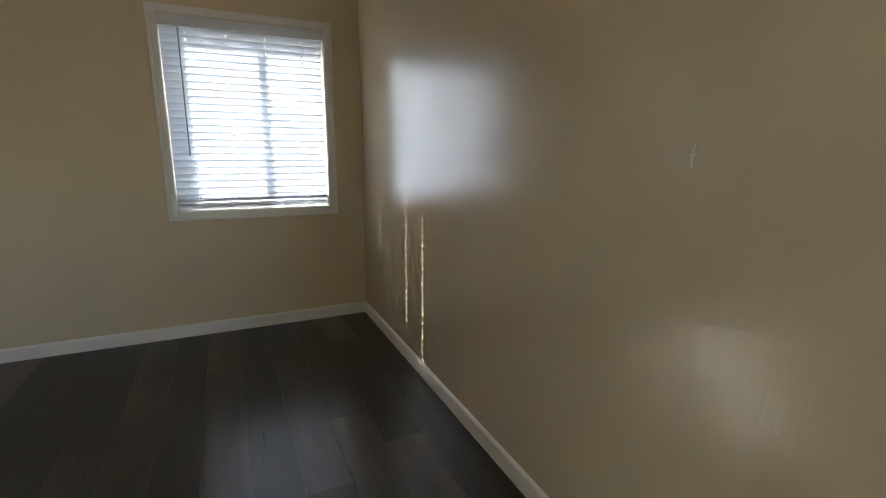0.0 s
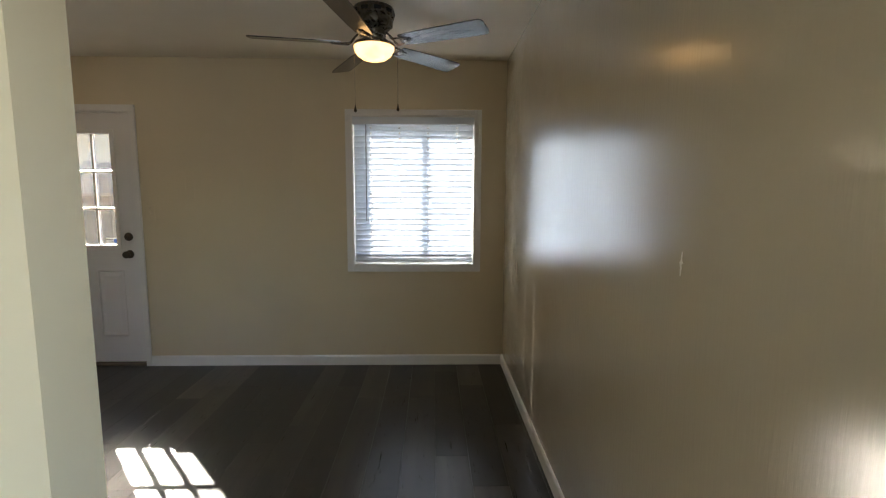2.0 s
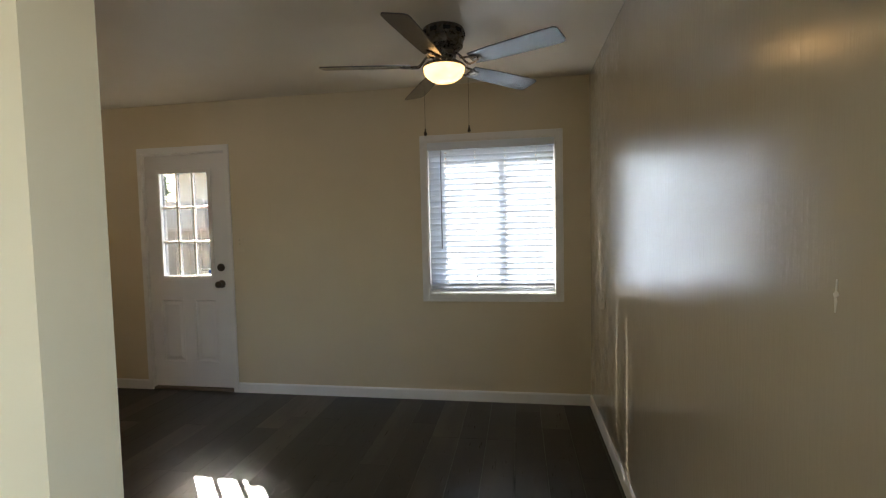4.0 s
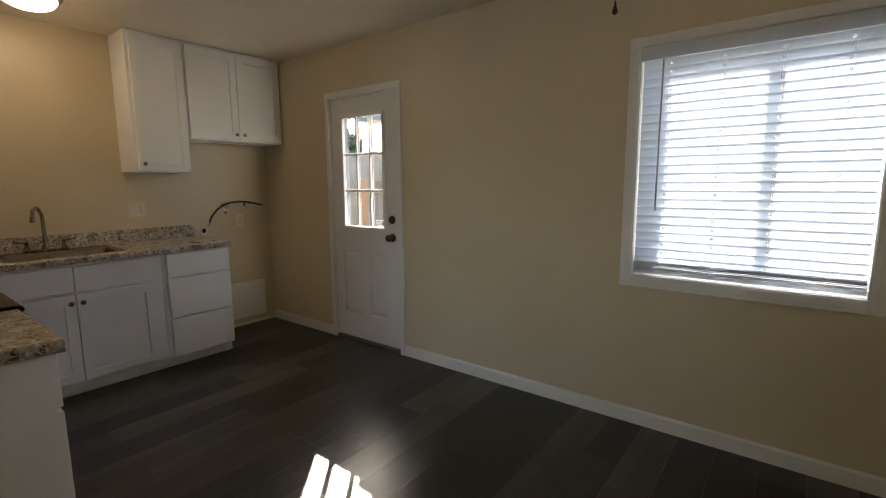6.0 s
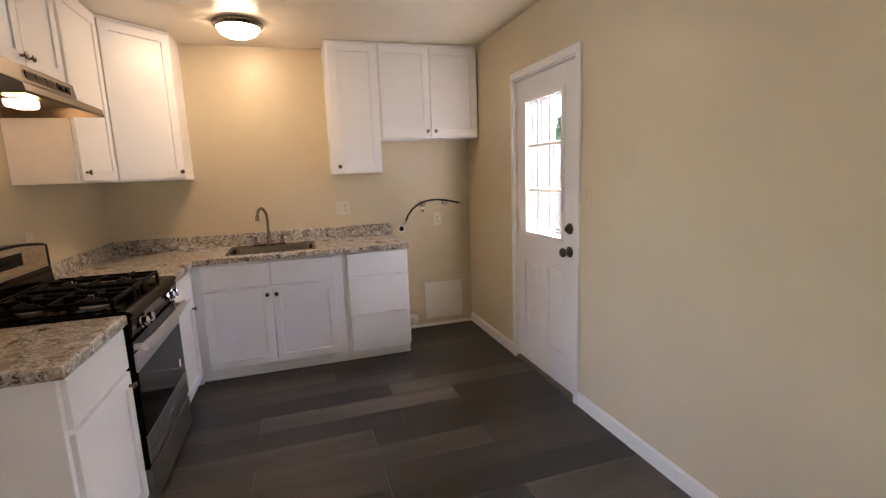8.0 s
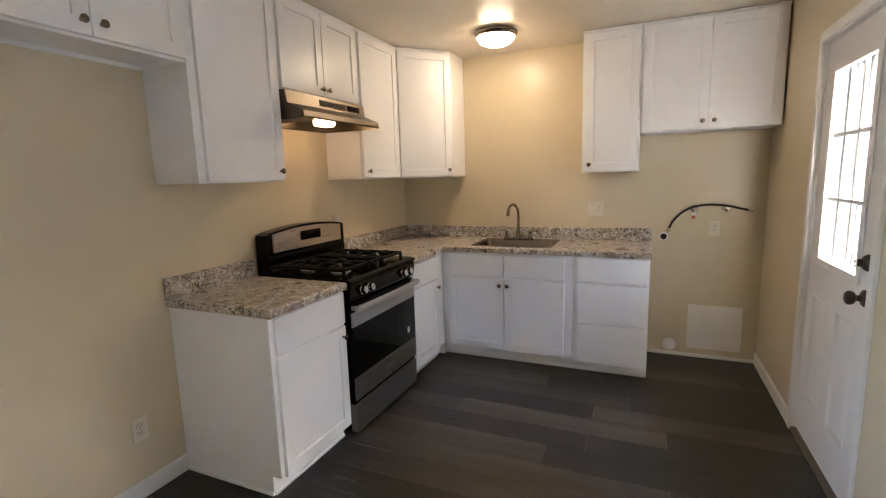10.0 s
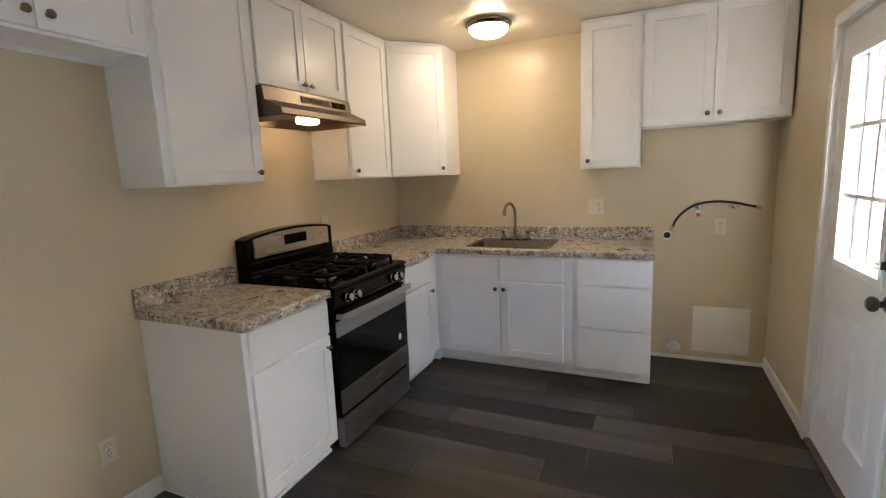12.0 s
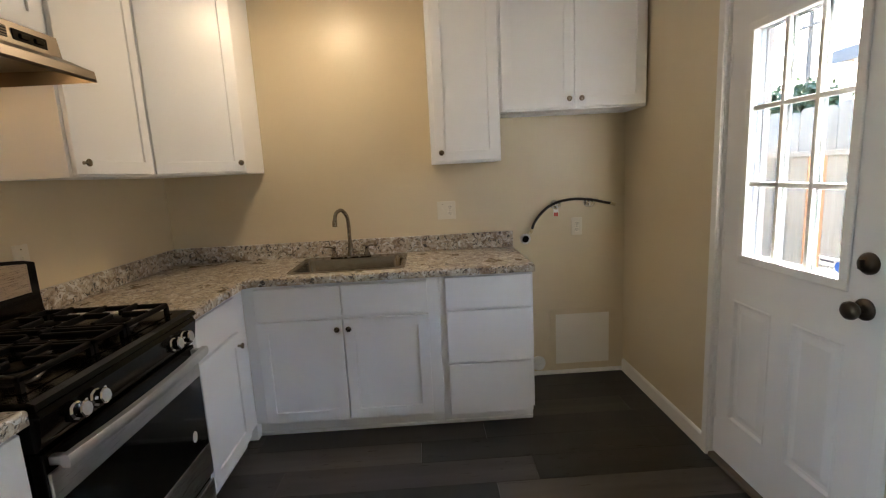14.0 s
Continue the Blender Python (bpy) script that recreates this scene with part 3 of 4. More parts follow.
# ---- cabinets ----
def front_panel(x0, x1, z0, z1, shaker=True, t=0.019, rail=0.057):
    """A door or drawer front on the plane y=0, standing out to -y."""
    bm = bmesh.new()
    if not shaker:
        box(bm, x0, x1, -t, -0.0005, z0, z1, 0.003)
        return bm
    r = min(rail, (x1 - x0) * 0.3)
    o = [(x0, z0), (x1, z0), (x1, z1), (x0, z1)]
    i = [(x0 + r, z0 + r), (x1 - r, z0 + r), (x1 - r, z1 - r), (x0 + r, z1 - r)]
    e = 0.002
    oe = [(x0 + e, z0 + e), (x1 - e, z0 + e), (x1 - e, z1 - e), (x0 + e, z1 - e)]
    ring = lambda pts, y: [bm.verts.new((x, y, z)) for x, z in pts]
    rings = [ring(o, -0.0005), ring(o, -t + e), ring(oe, -t), ring(i, -t), ring([(a + (e if a < (x0 + x1) / 2 else -e), b + (e if b < (z0 + z1) / 2 else -e)) for a, b in i], -t + 0.0085)]
    for a, b in zip(rings, rings[1:]):
        for k in range(4):
            bm.faces.new((a[k], a[(k + 1) % 4], b[(k + 1) % 4], b[k]))
    bm.faces.new(rings[-1])
    bm.faces.new(rings[0][::-1])
    bmesh.ops.recalc_face_normals(bm, faces=bm.faces)
    return bm


def cabinet(name, label, m, width, height, depth, fronts, group, toe=0.0, base=False, top_bead=True, hollow=None):
    """Local axes: x along the front from its left, y back to the wall, z up. fronts: (kind, x0, x1, z0, z1, knob or None)."""
    c = thing(name, label, "cabinet", m, group)
    bm = bmesh.new()
    box(bm, 0, width, 0, depth, toe if base else 0, height)
    if hollow:      # open behind a pair of doors
        e, z0, z1 = hollow
        f = min((f for f in bm.faces), key=lambda f: f.calc_center_median().y)
        for y in (0.0, depth - 0.012):
            bmesh.ops.inset_individual(bm, faces=[f], thickness=0.01, depth=0)
            for v in f.verts:
                v.co = (e if v.co.x < width / 2 else width - e, y, z0 if v.co.z < (z0 + z1) / 2 else z1)
    if not base:    # recessed underside
        f = min((f for f in bm.faces), key=lambda f: f.calc_center_median().z)
        bmesh.ops.inset_individual(bm, faces=[f], thickness=0.018, depth=0)
        for v in f.verts:
            v.co.z += 0.016
    elif hollow:    # the sink bowl hangs in the open top
        f = max((f for f in bm.faces), key=lambda f: f.calc_center_median().z)
        bmesh.ops.delete(bm, geom=[f], context="FACES_ONLY")
    part("body", bm, CAB, c)
    if base:
        part("toe_kick", boxed(0.0, width, 0.052, depth, 0, toe), CAB, c)
    elif top_bead:
        part("top_bead", boxed(-0.0, width, -0.012, -0.0005, height - 0.018, height - 0.001, 0.003), CAB, c)
    for kind, x0, x1, z0, z1, knob in fronts:
        d = part(kind, front_panel(x0, x1, z0, z1, kind == "cabinet_door"), CAB, c)
        if knob:
            k = part("knob", KNOB, None, d, "brushed nickel knob")
            k.matrix_basis = pose(knob[0], -0.019, knob[1])
    return c


UP = "wall cabinets"
LOW = "base cabinets"
UD = 0.293
g = 0.010
# along the west wall; origin at the front plane's left end
zt = 1.466
hh = H - 0.004 - zt
cabinet("wall_cabinet", "narrow white shaker wall cabinet with one door, above the sink counter", pose(UD, -1.256, zt, 0, 0, 90), 0.400, hh, UD - 0.002,
        [("cabinet_door", g + 0.012, 0.400 - g, g, hh - 0.022, (g + 0.045, 0.058))], UP)
zs = 1.735
hs = H - 0.004 - zs
cabinet("wall_cabinet", "short white shaker wall cabinet with two doors beside the back door", pose(UD, -0.854, zs, 0, 0, 90), 0.846, hs, UD - 0.002,
        [("cabinet_door", g, 0.421, g, hs - 0.022, (0.388, 0.055)), ("cabinet_door", 0.425, 0.846 - g, g, hs - 0.022, (0.458, 0.055))], UP, hollow=(0.035, 0.032, hs - 0.05))
# along the south wall
yu = YS + UD
zf = 1.985
hf = H - 0.004 - zf
cabinet("wall_cabinet", "short white shaker wall cabinet with two doors over an empty space", pose(3.275, yu, zf, 0, 0, 180), 0.770, hf, UD - 0.002,
        [("cabinet_door", 0.022, 0.392, 0.012, hf - 0.022, (0.360, 0.06)), ("cabinet_door", 0.396, 0.766, 0.012, hf - 0.022, (0.428, 0.06))], UP, hollow=(0.04, 0.034, hf - 0.05))
cabinet("wall_cabinet", "tall white shaker wall cabinet with one door beside the hood", pose(2.500, yu, zt, 0, 0, 180), 0.545, hh, UD - 0.002,
        [("cabinet_door", 0.040, 0.538, g, hh - 0.022, (0.500, 0.055))], UP)
zh = 1.962
hc = H - 0.004 - zh
cabinet("wall_cabinet", "short white shaker wall cabinet with two doors over the hood", pose(1.950, yu, zh, 0, 0, 180), 0.765, hc, UD - 0.002,
        [("cabinet_door", 0.014, 0.381, g, hc - 0.022, (0.352, 0.05)), ("cabinet_door", 0.385, 0.752, g, hc - 0.022, (0.414, 0.05))], UP, hollow=(0.035, 0.032, hc - 0.05))
cabinet("wall_cabinet", "white shaker wall cabinet with one door next to the corner", pose(1.180, yu, zt, 0, 0, 180), 0.548, hh, UD - 0.002,
        [("cabinet_door", 0.018, 0.530, g, hh - 0.022, (0.060, 0.055))], UP)


def corner_cabinet():
    c = thing("corner_wall_cabinet", "white diagonal corner wall cabinet with one shaker door", "cabinet", pose(0, YS, zt), UP)
    a, b, d = 0.628, 0.628, UD
    bm = bmesh.new()
    low = [(0.002, 0.002), (a, 0.002), (a, d), (d, b), (0.002, b)]
    lo, up = [[bm.verts.new((x, y, z)) for x, y in low] for z in (0, hh)]
    for i in range(5):
        bm.faces.new((lo[i], lo[(i + 1) % 5], up[(i + 1) % 5], up[i]))
    bm.faces.new(lo[::-1])
    bm.faces.new(up)
    part("body", bm, CAB, c)
    wide = math.hypot(a - d, b - d)
    m = pose(a, d, 0, 0, 0, 135)
    dr = part("cabinet_door", front_panel(0.012, wide - 0.012, g, hh - 0.022), CAB, c)
    dr.matrix_basis = m
    k = part("knob", KNOB, None, dr, "brushed nickel knob")
    k.matrix_basis = pose(wide - 0.045, -0.019, 0.058)
    bead = part("top_bead", boxed(0.0, wide, -0.012, -0.0005, hh - 0.018, hh - 0.001, 0.003), CAB, c)
    bead.matrix_basis = m


corner_cabinet()
CT, CTH = 0.914, 0.040      # counter top and its thickness
BH = CT - CTH               # base cabinet height
XF, YF = 0.600, -2.302      # fronts of the base cabinets
TOE = 0.098
cabinet("base_cabinet", "white base cabinet with three slab drawers at the counter's end", pose(XF, -1.262, 0, 0, 0, 90), 0.506, BH, XF - 0.002,
        [("drawer_front", 0.032, 0.494, 0.690, 0.862, None), ("drawer_front", 0.032, 0.494, 0.386, 0.676, None), ("drawer_front", 0.032, 0.494, 0.084, 0.375, None)], LOW, TOE, True)
cabinet("sink_base_cabinet", "white sink base cabinet with two shaker doors and two false drawers", pose(XF, -2.302, 0, 0, 0, 90), 1.038, BH, XF - 0.002,
        [("false_drawer_front", 0.062, 0.516, 0.690, 0.855, None), ("false_drawer_front", 0.522, 0.976, 0.690, 0.855, None),
         ("cabinet_door", 0.062, 0.516, 0.100, 0.672, (0.488, 0.622)), ("cabinet_door", 0.522, 0.976, 0.100, 0.672, (0.550, 0.622))], LOW, TOE, True, hollow=(0.078, 0.118, 0.655))
cabinet("base_cabinet", "narrow white base cabinet in the corner beside the range", pose(1.168, YF, 0, 0, 0, 180), 0.566, BH, -YS + YF - 0.002,
        [("drawer_front", 0.020, 0.440, 0.690, 0.855, None), ("cabinet_door", 0.020, 0.440, 0.100, 0.672, (0.408, 0.610))], LOW, TOE, True)
cabinet("base_cabinet", "white base cabinet with one drawer over one shaker door", pose(2.510, YF, 0, 0, 0, 180), 0.548, BH, -YS + YF - 0.002,
        [("drawer_front", 0.024, 0.536, 0.690, 0.860, None), ("cabinet_door", 0.024, 0.536, 0.095, 0.674, (0.506, 0.620))], LOW, TOE, True)
for n, p in (("trim", (XF - 0.052, XF - 0.040, -2.40, -0.758, 0, 0.02)), ("trim", (XF - 0.15, 0.604, YF - 0.15, YF - 0.001, 0.0, TOE - 0.001)), ("trim", (0.66, 1.166, YF - 0.052, YF - 0.040, 0, 0.02)), ("trim", (1.962, 2.51, YF - 0.052, YF - 0.040, 0, 0.02)), ("trim", (2.511, 2.521, YS + 0.014, YF - 0.05, 0, 0.02))):
    tagged(new(n, finish(n, boxed(*p, bevel=0.004), CAB)), "small white painted strip under the base cabinets", "trim", kind="structure")


# ---- worktops ----
SX0, SX1, SY0, SY1 = 0.085, 0.520, -2.070, -1.455     # cut-out for the sink


def nosing(bm, r=0.010):
    edges = [e for e in bm.edges if e.is_manifold and len(e.link_faces) == 2 and e.calc_face_angle(0) > 1.0 and abs(e.verts[0].co.z - e.verts[1].co.z) < 1e-5]
    bmesh.ops.bevel(bm, geom=edges, offset=r, segments=3, affect="EDGES", profile=0.5)


def slab(outline, hole=None):
    """A worktop from its outline; z from CT - CTH to CT."""
    bm = bmesh.new()
    vs = [bm.verts.new((x, y, CT)) for x, y in outline]
    es = [bm.edges.new((vs[i], vs[(i + 1) % len(vs)])) for i in range(len(vs))]
    if hole:
        hv = [bm.verts.new((x, y, CT)) for x, y in hole]
        es += [bm.edges.new((hv[i], hv[(i + 1) % len(hv)])) for i in range(len(hv))]
    bmesh.ops.triangle_fill(bm, use_beauty=True, edges=es)
    if hole:
        inner = [f for f in bm.faces if SX0 < f.calc_center_median().x < SX1 and SY0 < f.calc_center_median().y < SY1]
        bmesh.ops.delete(bm, geom=inner, context="FACES_ONLY")
    got = bmesh.ops.extrude_face_region(bm, geom=list(bm.faces))
    bmesh.ops.translate(bm, verts=[v for v in got["geom"] if isinstance(v, bmesh.types.BMVert)], vec=(0, 0, -CTH))
    bmesh.ops.recalc_face_normals(bm, faces=bm.faces)
    bmesh.ops.dissolve_limit(bm, angle_limit=0.02, verts=bm.verts, edges=bm.edges)
    edges = [e for e in bm.edges if len(e.link_faces) == 2 and e.calc_face_angle(0) > 1.0 and e.verts[0].co.z > CT - 0.001 and e.verts[1].co.z > CT - 0.001]
    bmesh.ops.bevel(bm, geom=edges, offset=0.009, segments=3, affect="EDGES", profile=0.5)
    return bm


XC, YC = 0.628, -2.270
top = thing("countertop", "speckled grey and brown granite-look laminate countertop, L-shaped", "countertop", pose(0, 0, 0))
part("worktop", slab([(0.001, YS + 0.001), (1.166, YS + 0.001), (1.166, YC), (XC + 0.03, YC), (XC, YC + 0.03), (XC, -0.748), (0.001, -0.748)],
                     [(SX0, SY0), (SX1, SY0), (SX1, SY1), (SX0, SY1)]), GRANITE, top)
part("backsplash", boxed(0.001, 0.021, YS + 0.022, -0.748, CT + 0.0005, 1.016, 0.005), GRANITE, top)
part("backsplash", boxed(0.001, 1.166, YS + 0.001, YS + 0.021, CT + 0.0005, 1.016, 0.005), GRANITE, top)
top2 = thing("countertop", "short speckled granite-look laminate countertop beside the range", "countertop", pose(0, 0, 0))
part("worktop", slab([(1.958, YS + 0.001), (2.528, YS + 0.001), (2.528, YC), (1.958, YC)]), GRANITE, top2)
part("backsplash", boxed(1.958, 2.528, YS + 0.001, YS + 0.021, CT + 0.0005, 1.016, 0.005), GRANITE, top2)


# ---- sink and tap ----
def rounded_rect(x0, x1, y0, y1, r, n=5):
    out = []
    for cx, cy, a in ((x1 - r, y1 - r, 0), (x0 + r, y1 - r, 90), (x0 + r, y0 + r, 180), (x1 - r, y0 + r, 270)):
        for i in range(n + 1):
            t = radians(a + 90 * i / n)
            out.append((cx + r * math.cos(t), cy + r * math.sin(t)))
    return out


def build_sink():
    s = thing("kitchen_sink", "single-bowl stainless steel drop-in sink", "sink", pose(0, 0, CT))
    rings = [(0.062, 0.545, -2.085, -1.440, 0.04, 0.0005), (0.064, 0.543, -2.083, -1.442, 0.04, 0.004), (0.080, 0.528, -2.072, -1.453, 0.045, 0.0045),
             (0.155, 0.512, -2.060, -1.465, 0.055, 0.003), (0.160, 0.507, -2.055, -1.470, 0.055, -0.006), (0.166, 0.501, -2.047, -1.478, 0.06, -0.165),
             (0.185, 0.482, -2.028, -1.497, 0.06, -0.180)]
    bm = bmesh.new()
    rs = [[bm.verts.new((x, y, z)) for x, y in rounded_rect(a, b, c, d, r)] for a, b, c, d, r, z in rings]
    n = len(rs[0])
    for p, q in zip(rs, rs[1:]):
        for i in range(n):
            bm.faces.new((p[i], p[(i + 1) % n], q[(i + 1) % n], q[i]))
    bm.faces.new(rs[-1])
    bmesh.ops.recalc_face_normals(bm, faces=bm.faces)
    part("bowl", bm, SINKST, s, "", True)
    part("drain", lathed([(0, 0.003), (0.03, 0.003), (0.044, 0.002), (0.046, 0)], 24, pose(0.33, -1.76, -0.1795)), CHROME, s, "round chrome drain", True)
    f = thing("kitchen_faucet", "brushed nickel gooseneck faucet with two lever handles", "faucet", pose(0.112, -1.795, CT + 0.0045))
    part("escutcheon", boxed(-0.024, 0.024, -0.125, 0.125, 0, 0.012, 0.005), NICKEL, f)
    part("spout_base", lathed([(0.024, 0.012), (0.022, 0.02), (0.017, 0.035), (0.0145, 0.075), (0.013, 0.10), (0, 0.10)], 24), NICKEL, f, "", True)
    pts = spline([(0, 0, 0.09), (0, 0, 0.20), (0.006, -0.006, 0.258), (0.034, -0.030, 0.298), (0.066, -0.058, 0.283), (0.078, -0.068, 0.237)], 8)
    sp = part("spout", tubed(pts, 0.0115, 14), NICKEL, f, "", True)
    part("aerator", tubed([(0.0775, -0.0675, 0.241), (0.081, -0.070, 0.203)], 0.0145, 16), NICKEL, sp, "", True)
    for y, sgn in ((-0.102, -1), (0.102, 1)):
        h = part("handle", lathed([(0.021, 0.012), (0.019, 0.02), (0.012, 0.032), (0.010, 0.055), (0.013, 0.066), (0.009, 0.074), (0, 0.076)], 20, pose(0, y, 0)), NICKEL, f, "", True)
        part("lever", tubed([(0, y, 0.064), (0.004, y + sgn * 0.03, 0.070), (0.006, y + sgn * 0.068, 0.072)], [0.006, 0.0055, 0.007], 10), NICKEL, h, "", True)


build_sink()


# ---- range ----
def build_range():
    X0, X1, YB0, YF0 = 0.0, 0.762, 0.0, 0.655      # local: x along, y out from the wall, z up
    r = thing("gas_range", "freestanding black and stainless steel gas range", "range", pose(1.182, YS + 0.022, 0))
    part("body", boxed(X0, X1, 0.03, 0.605, 0.03, 0.900, 0.003), BLACK, r)
    for x in (0.06, 0.70):
        for y in (0.08, 0.55):
            part("foot", lathed([(0, 0), (0.02, 0), (0.02, 0.03), (0, 0.03)], 12, pose(x, y, 0)), BLACK, r)
    ct = part("cooktop", extruded([(0.03, 0.895), (0.655, 0.895), (0.667, 0.905), (0.660, 0.918), (0.640, 0.924), (0.10, 0.924), (0.03, 0.924)], X0 - 0.004, X1 + 0.004), BLACK, r, "black enamel cooktop")
    part("spill_tray", boxed(0.045, 0.717, 0.12, 0.60, 0.9242, 0.9265, 0.001), BLACK, ct)
    # back guard with an arched top
    bm = bmesh.new()
    n = 16
    prof = []
    for i in range(n + 1):
        u = i / n
        z = 1.158 + 0.032 * (1 - (2 * u - 1) ** 2) - (0.006 if i in (0, n) else 0)
        prof.append((X0 + 0.002 + u * (X1 - 0.004), z))
    def arch(y0, y1, low, drop, inset):
        b = bmesh.new()
        pr = [(x, z - drop) for x, z in prof if X0 + inset <= x <= X1 - inset]
        for ys in ((y0, y1),):
            A = [[b.verts.new((x, y, z)) for x, z in ([(pr[0][0], low)] + pr + [(pr[-1][0], low)])] for y in ys]
            m = len(A[0])
            for i in range(m):
                b.faces.new((A[0][i], A[0][(i + 1) % m], A[1][(i + 1) % m], A[1][i]))
            b.faces.new(A[0])
            b.faces.new(A[1])
        bmesh.ops.recalc_face_normals(b, faces=b.faces)
        return b
    bm.free()
    bg = part("backguard", arch(0.0, 0.085, 0.90, 0.0, 0.0), BLACK, r, "black arched back guard")
    fp = arch(0.085, 0.094, 1.043, 0.014, 0.03)
    part("control_fascia", fp, FASCIA, bg, "stainless control fascia")
    part("display", boxed(0.275, 0.475, 0.0935, 0.0965, 1.088, 1.148, 0.003), DARKGLASS, bg, "dark clock display")
    part("guard_step", extruded([(0.084, 0.924), (0.118, 0.924), (0.112, 0.936), (0.097, 0.948), (0.090, 0.970), (0.088, 1.010), (0.084, 1.03)], 0.004, 0.758), BLACK, bg)
    # burners and grates
    for i, (x, y, rad) in enumerate(((0.175, 0.235, 0.040), (0.175, 0.475, 0.048), (0.381, 0.355, 0.036), (0.587, 0.235, 0.036), (0.587, 0.475, 0.044))):
        b = part("burner", lathed([(rad * 1.35, 0.926), (rad * 1.25, 0.934), (rad, 0.938), (rad, 0.944), (0, 0.944)], 24, pose(x, y, 0)), BURNER, r, "round aluminium burner", True)
        part("burner_cap", lathed([(rad * 0.94, 0.944), (rad * 0.96, 0.950), (rad * 0.8, 0.955), (0, 0.956)], 24, pose(x, y, 0)), IRON, b, "", True)
    for x0, x1 in ((0.045, 0.300), (0.308, 0.454), (0.462, 0.717)):
        bm = bmesh.new()
        y0, y1, z0, z1, t = 0.125, 0.590, 0.956, 0.974, 0.0075
        for p in ((x0, x1, y0, y0 + 2 * t), (x0, x1, y1 - 2 * t, y1), (x0, x0 + 2 * t, y0, y1), (x1 - 2 * t, x1, y0, y1)):
            box(bm, *p, z0 - 0.004, z1 - 0.004, 0.003, 1)
        xc = (x0 + x1) / 2
        ys = (0.235, 0.475) if x1 - x0 > 0.2 else (0.355,)
        for yc in ys:
            for a in range(4):
                dx, dy = ((1, 0), (-1, 0), (0, 1), (0, -1))[a]
                lx = (x1 - x0) / 2 - 0.006
                ly = 0.112 if len(ys) > 1 else 0.225
                e = Vector((xc + dx * lx, yc + dy * ly, z0 + 0.004))
                s = Vector((xc + dx * 0.022, yc + dy * 0.022, z1 + 0.003))
                d = (e - s)
                box(bm, min(s.x, e.x) - (0.0075 if dy else 0), max(s.x, e.x) + (0.0075 if dy else 0), min(s.y, e.y) - (0.0075 if dx else 0), max(s.y, e.y) + (0.0075 if dx else 0), z0 + 0.001, z1 + 0.003, 0.003, 1)
        if len(ys) > 1:
            box(bm, x0, x1, 0.350, 0.362, z0 - 0.004, z1, 0.003, 1)
        for x in (x0 + 0.006, x1 - 0.006):
            for y in (y0 + 0.006, y1 - 0.006):
                box(bm, x - 0.007, x + 0.007, y - 0.007, y + 0.007, 0.9265, z0)
        part("grate", bm, IRON, r, "black cast-iron grate")
    # control panel
    cp = part("control_panel", extruded([(0.600, 0.790), (0.640, 0.790), (0.652, 0.812), (0.662, 0.880), (0.655, 0.8945), (0.600, 0.8945)], X0, X1), BLACK, r, "black front control panel")
    for i, x in enumerate((0.095, 0.170, 0.575, 0.650)):
        m = pose(x, 0.657, 0.842, -82)
        k = part("knob", lathed([(0.026, 0), (0.026, 0.005), (0.021, 0.009), (0.0225, 0.030), (0.019, 0.033), (0, 0.033)], 9, m), CHROME, cp, "faceted chrome burner knob")
        part("knob_collar", lathed([(0.031, 0), (0.031, 0.003), (0.027, 0.004)], 24, m), BLACK, k)
        part("mark", boxed(x - 0.040 - 0.004, x - 0.040 + 0.004, 0.6565, 0.660, 0.846, 0.856), GREYPRINT, cp)
    # oven door
    d = part("oven_door", boxed(X0 + 0.006, X1 - 0.006, 0.606, 0.645, 0.215, 0.782, 0.004), BLACK, r, "black oven door with window")
    part("upper_band", boxed(X0 + 0.006, X1 - 0.006, 0.645, 0.655, 0.648, 0.730, 0.003), STEEL, d, "stainless band")
    part("lower_band", boxed(X0 + 0.006, X1 - 0.006, 0.645, 0.655, 0.217, 0.352, 0.003), RANGEST, d, "stainless band")
    part("oven_window", boxed(X0 + 0.008, X1 - 0.008, 0.645, 0.652, 0.352, 0.648), DARKGLASS, d, "dark oven glass")
    hb = tubed(spline([(0.012, 0.690, 0.758), (0.19, 0.702, 0.758), (0.381, 0.706, 0.758), (0.572, 0.702, 0.758), (0.750, 0.690, 0.758)], 6), 0.0135, 16)
    for v in hb.verts:
        v.co.z = 0.758 + max(-0.0165, min(0.0165, (v.co.z - 0.758) * 1.75))
    h = part("handle", hb, HANDLEST, d, "stainless bar handle", True)
    for x in (0.028, 0.734):
        part("bracket", boxed(x - 0.012, x + 0.012, 0.645, 0.692, 0.746, 0.770, 0.004), STEEL, h)
    part("sticker", lathed([(0, 0), (0.017, 0), (0.017, 0.001), (0, 0.001)], 24, pose(0.105, 0.6522, 0.435, -90) @ Matrix.Diagonal((1, 1.35, 1, 1))), WHITEP, d, "small oval sticker")
    for i in range(7):
        x = 0.336 + i * 0.014
        part("badge", boxed(x - 0.004, x + 0.004, 0.655, 0.6565, 0.279, 0.289), GREYPRINT, d)
    dr = part("storage_drawer", boxed(X0 + 0.006, X1 - 0.006, 0.606, 0.652, 0.022, 0.190, 0.004), RANGEST, r, "stainless storage drawer")
    part("drawer_lip", boxed(X0 + 0.006, X1 - 0.006, 0.606, 0.640, 0.191, 0.212, 0.003), BLACK, dr)


build_range()


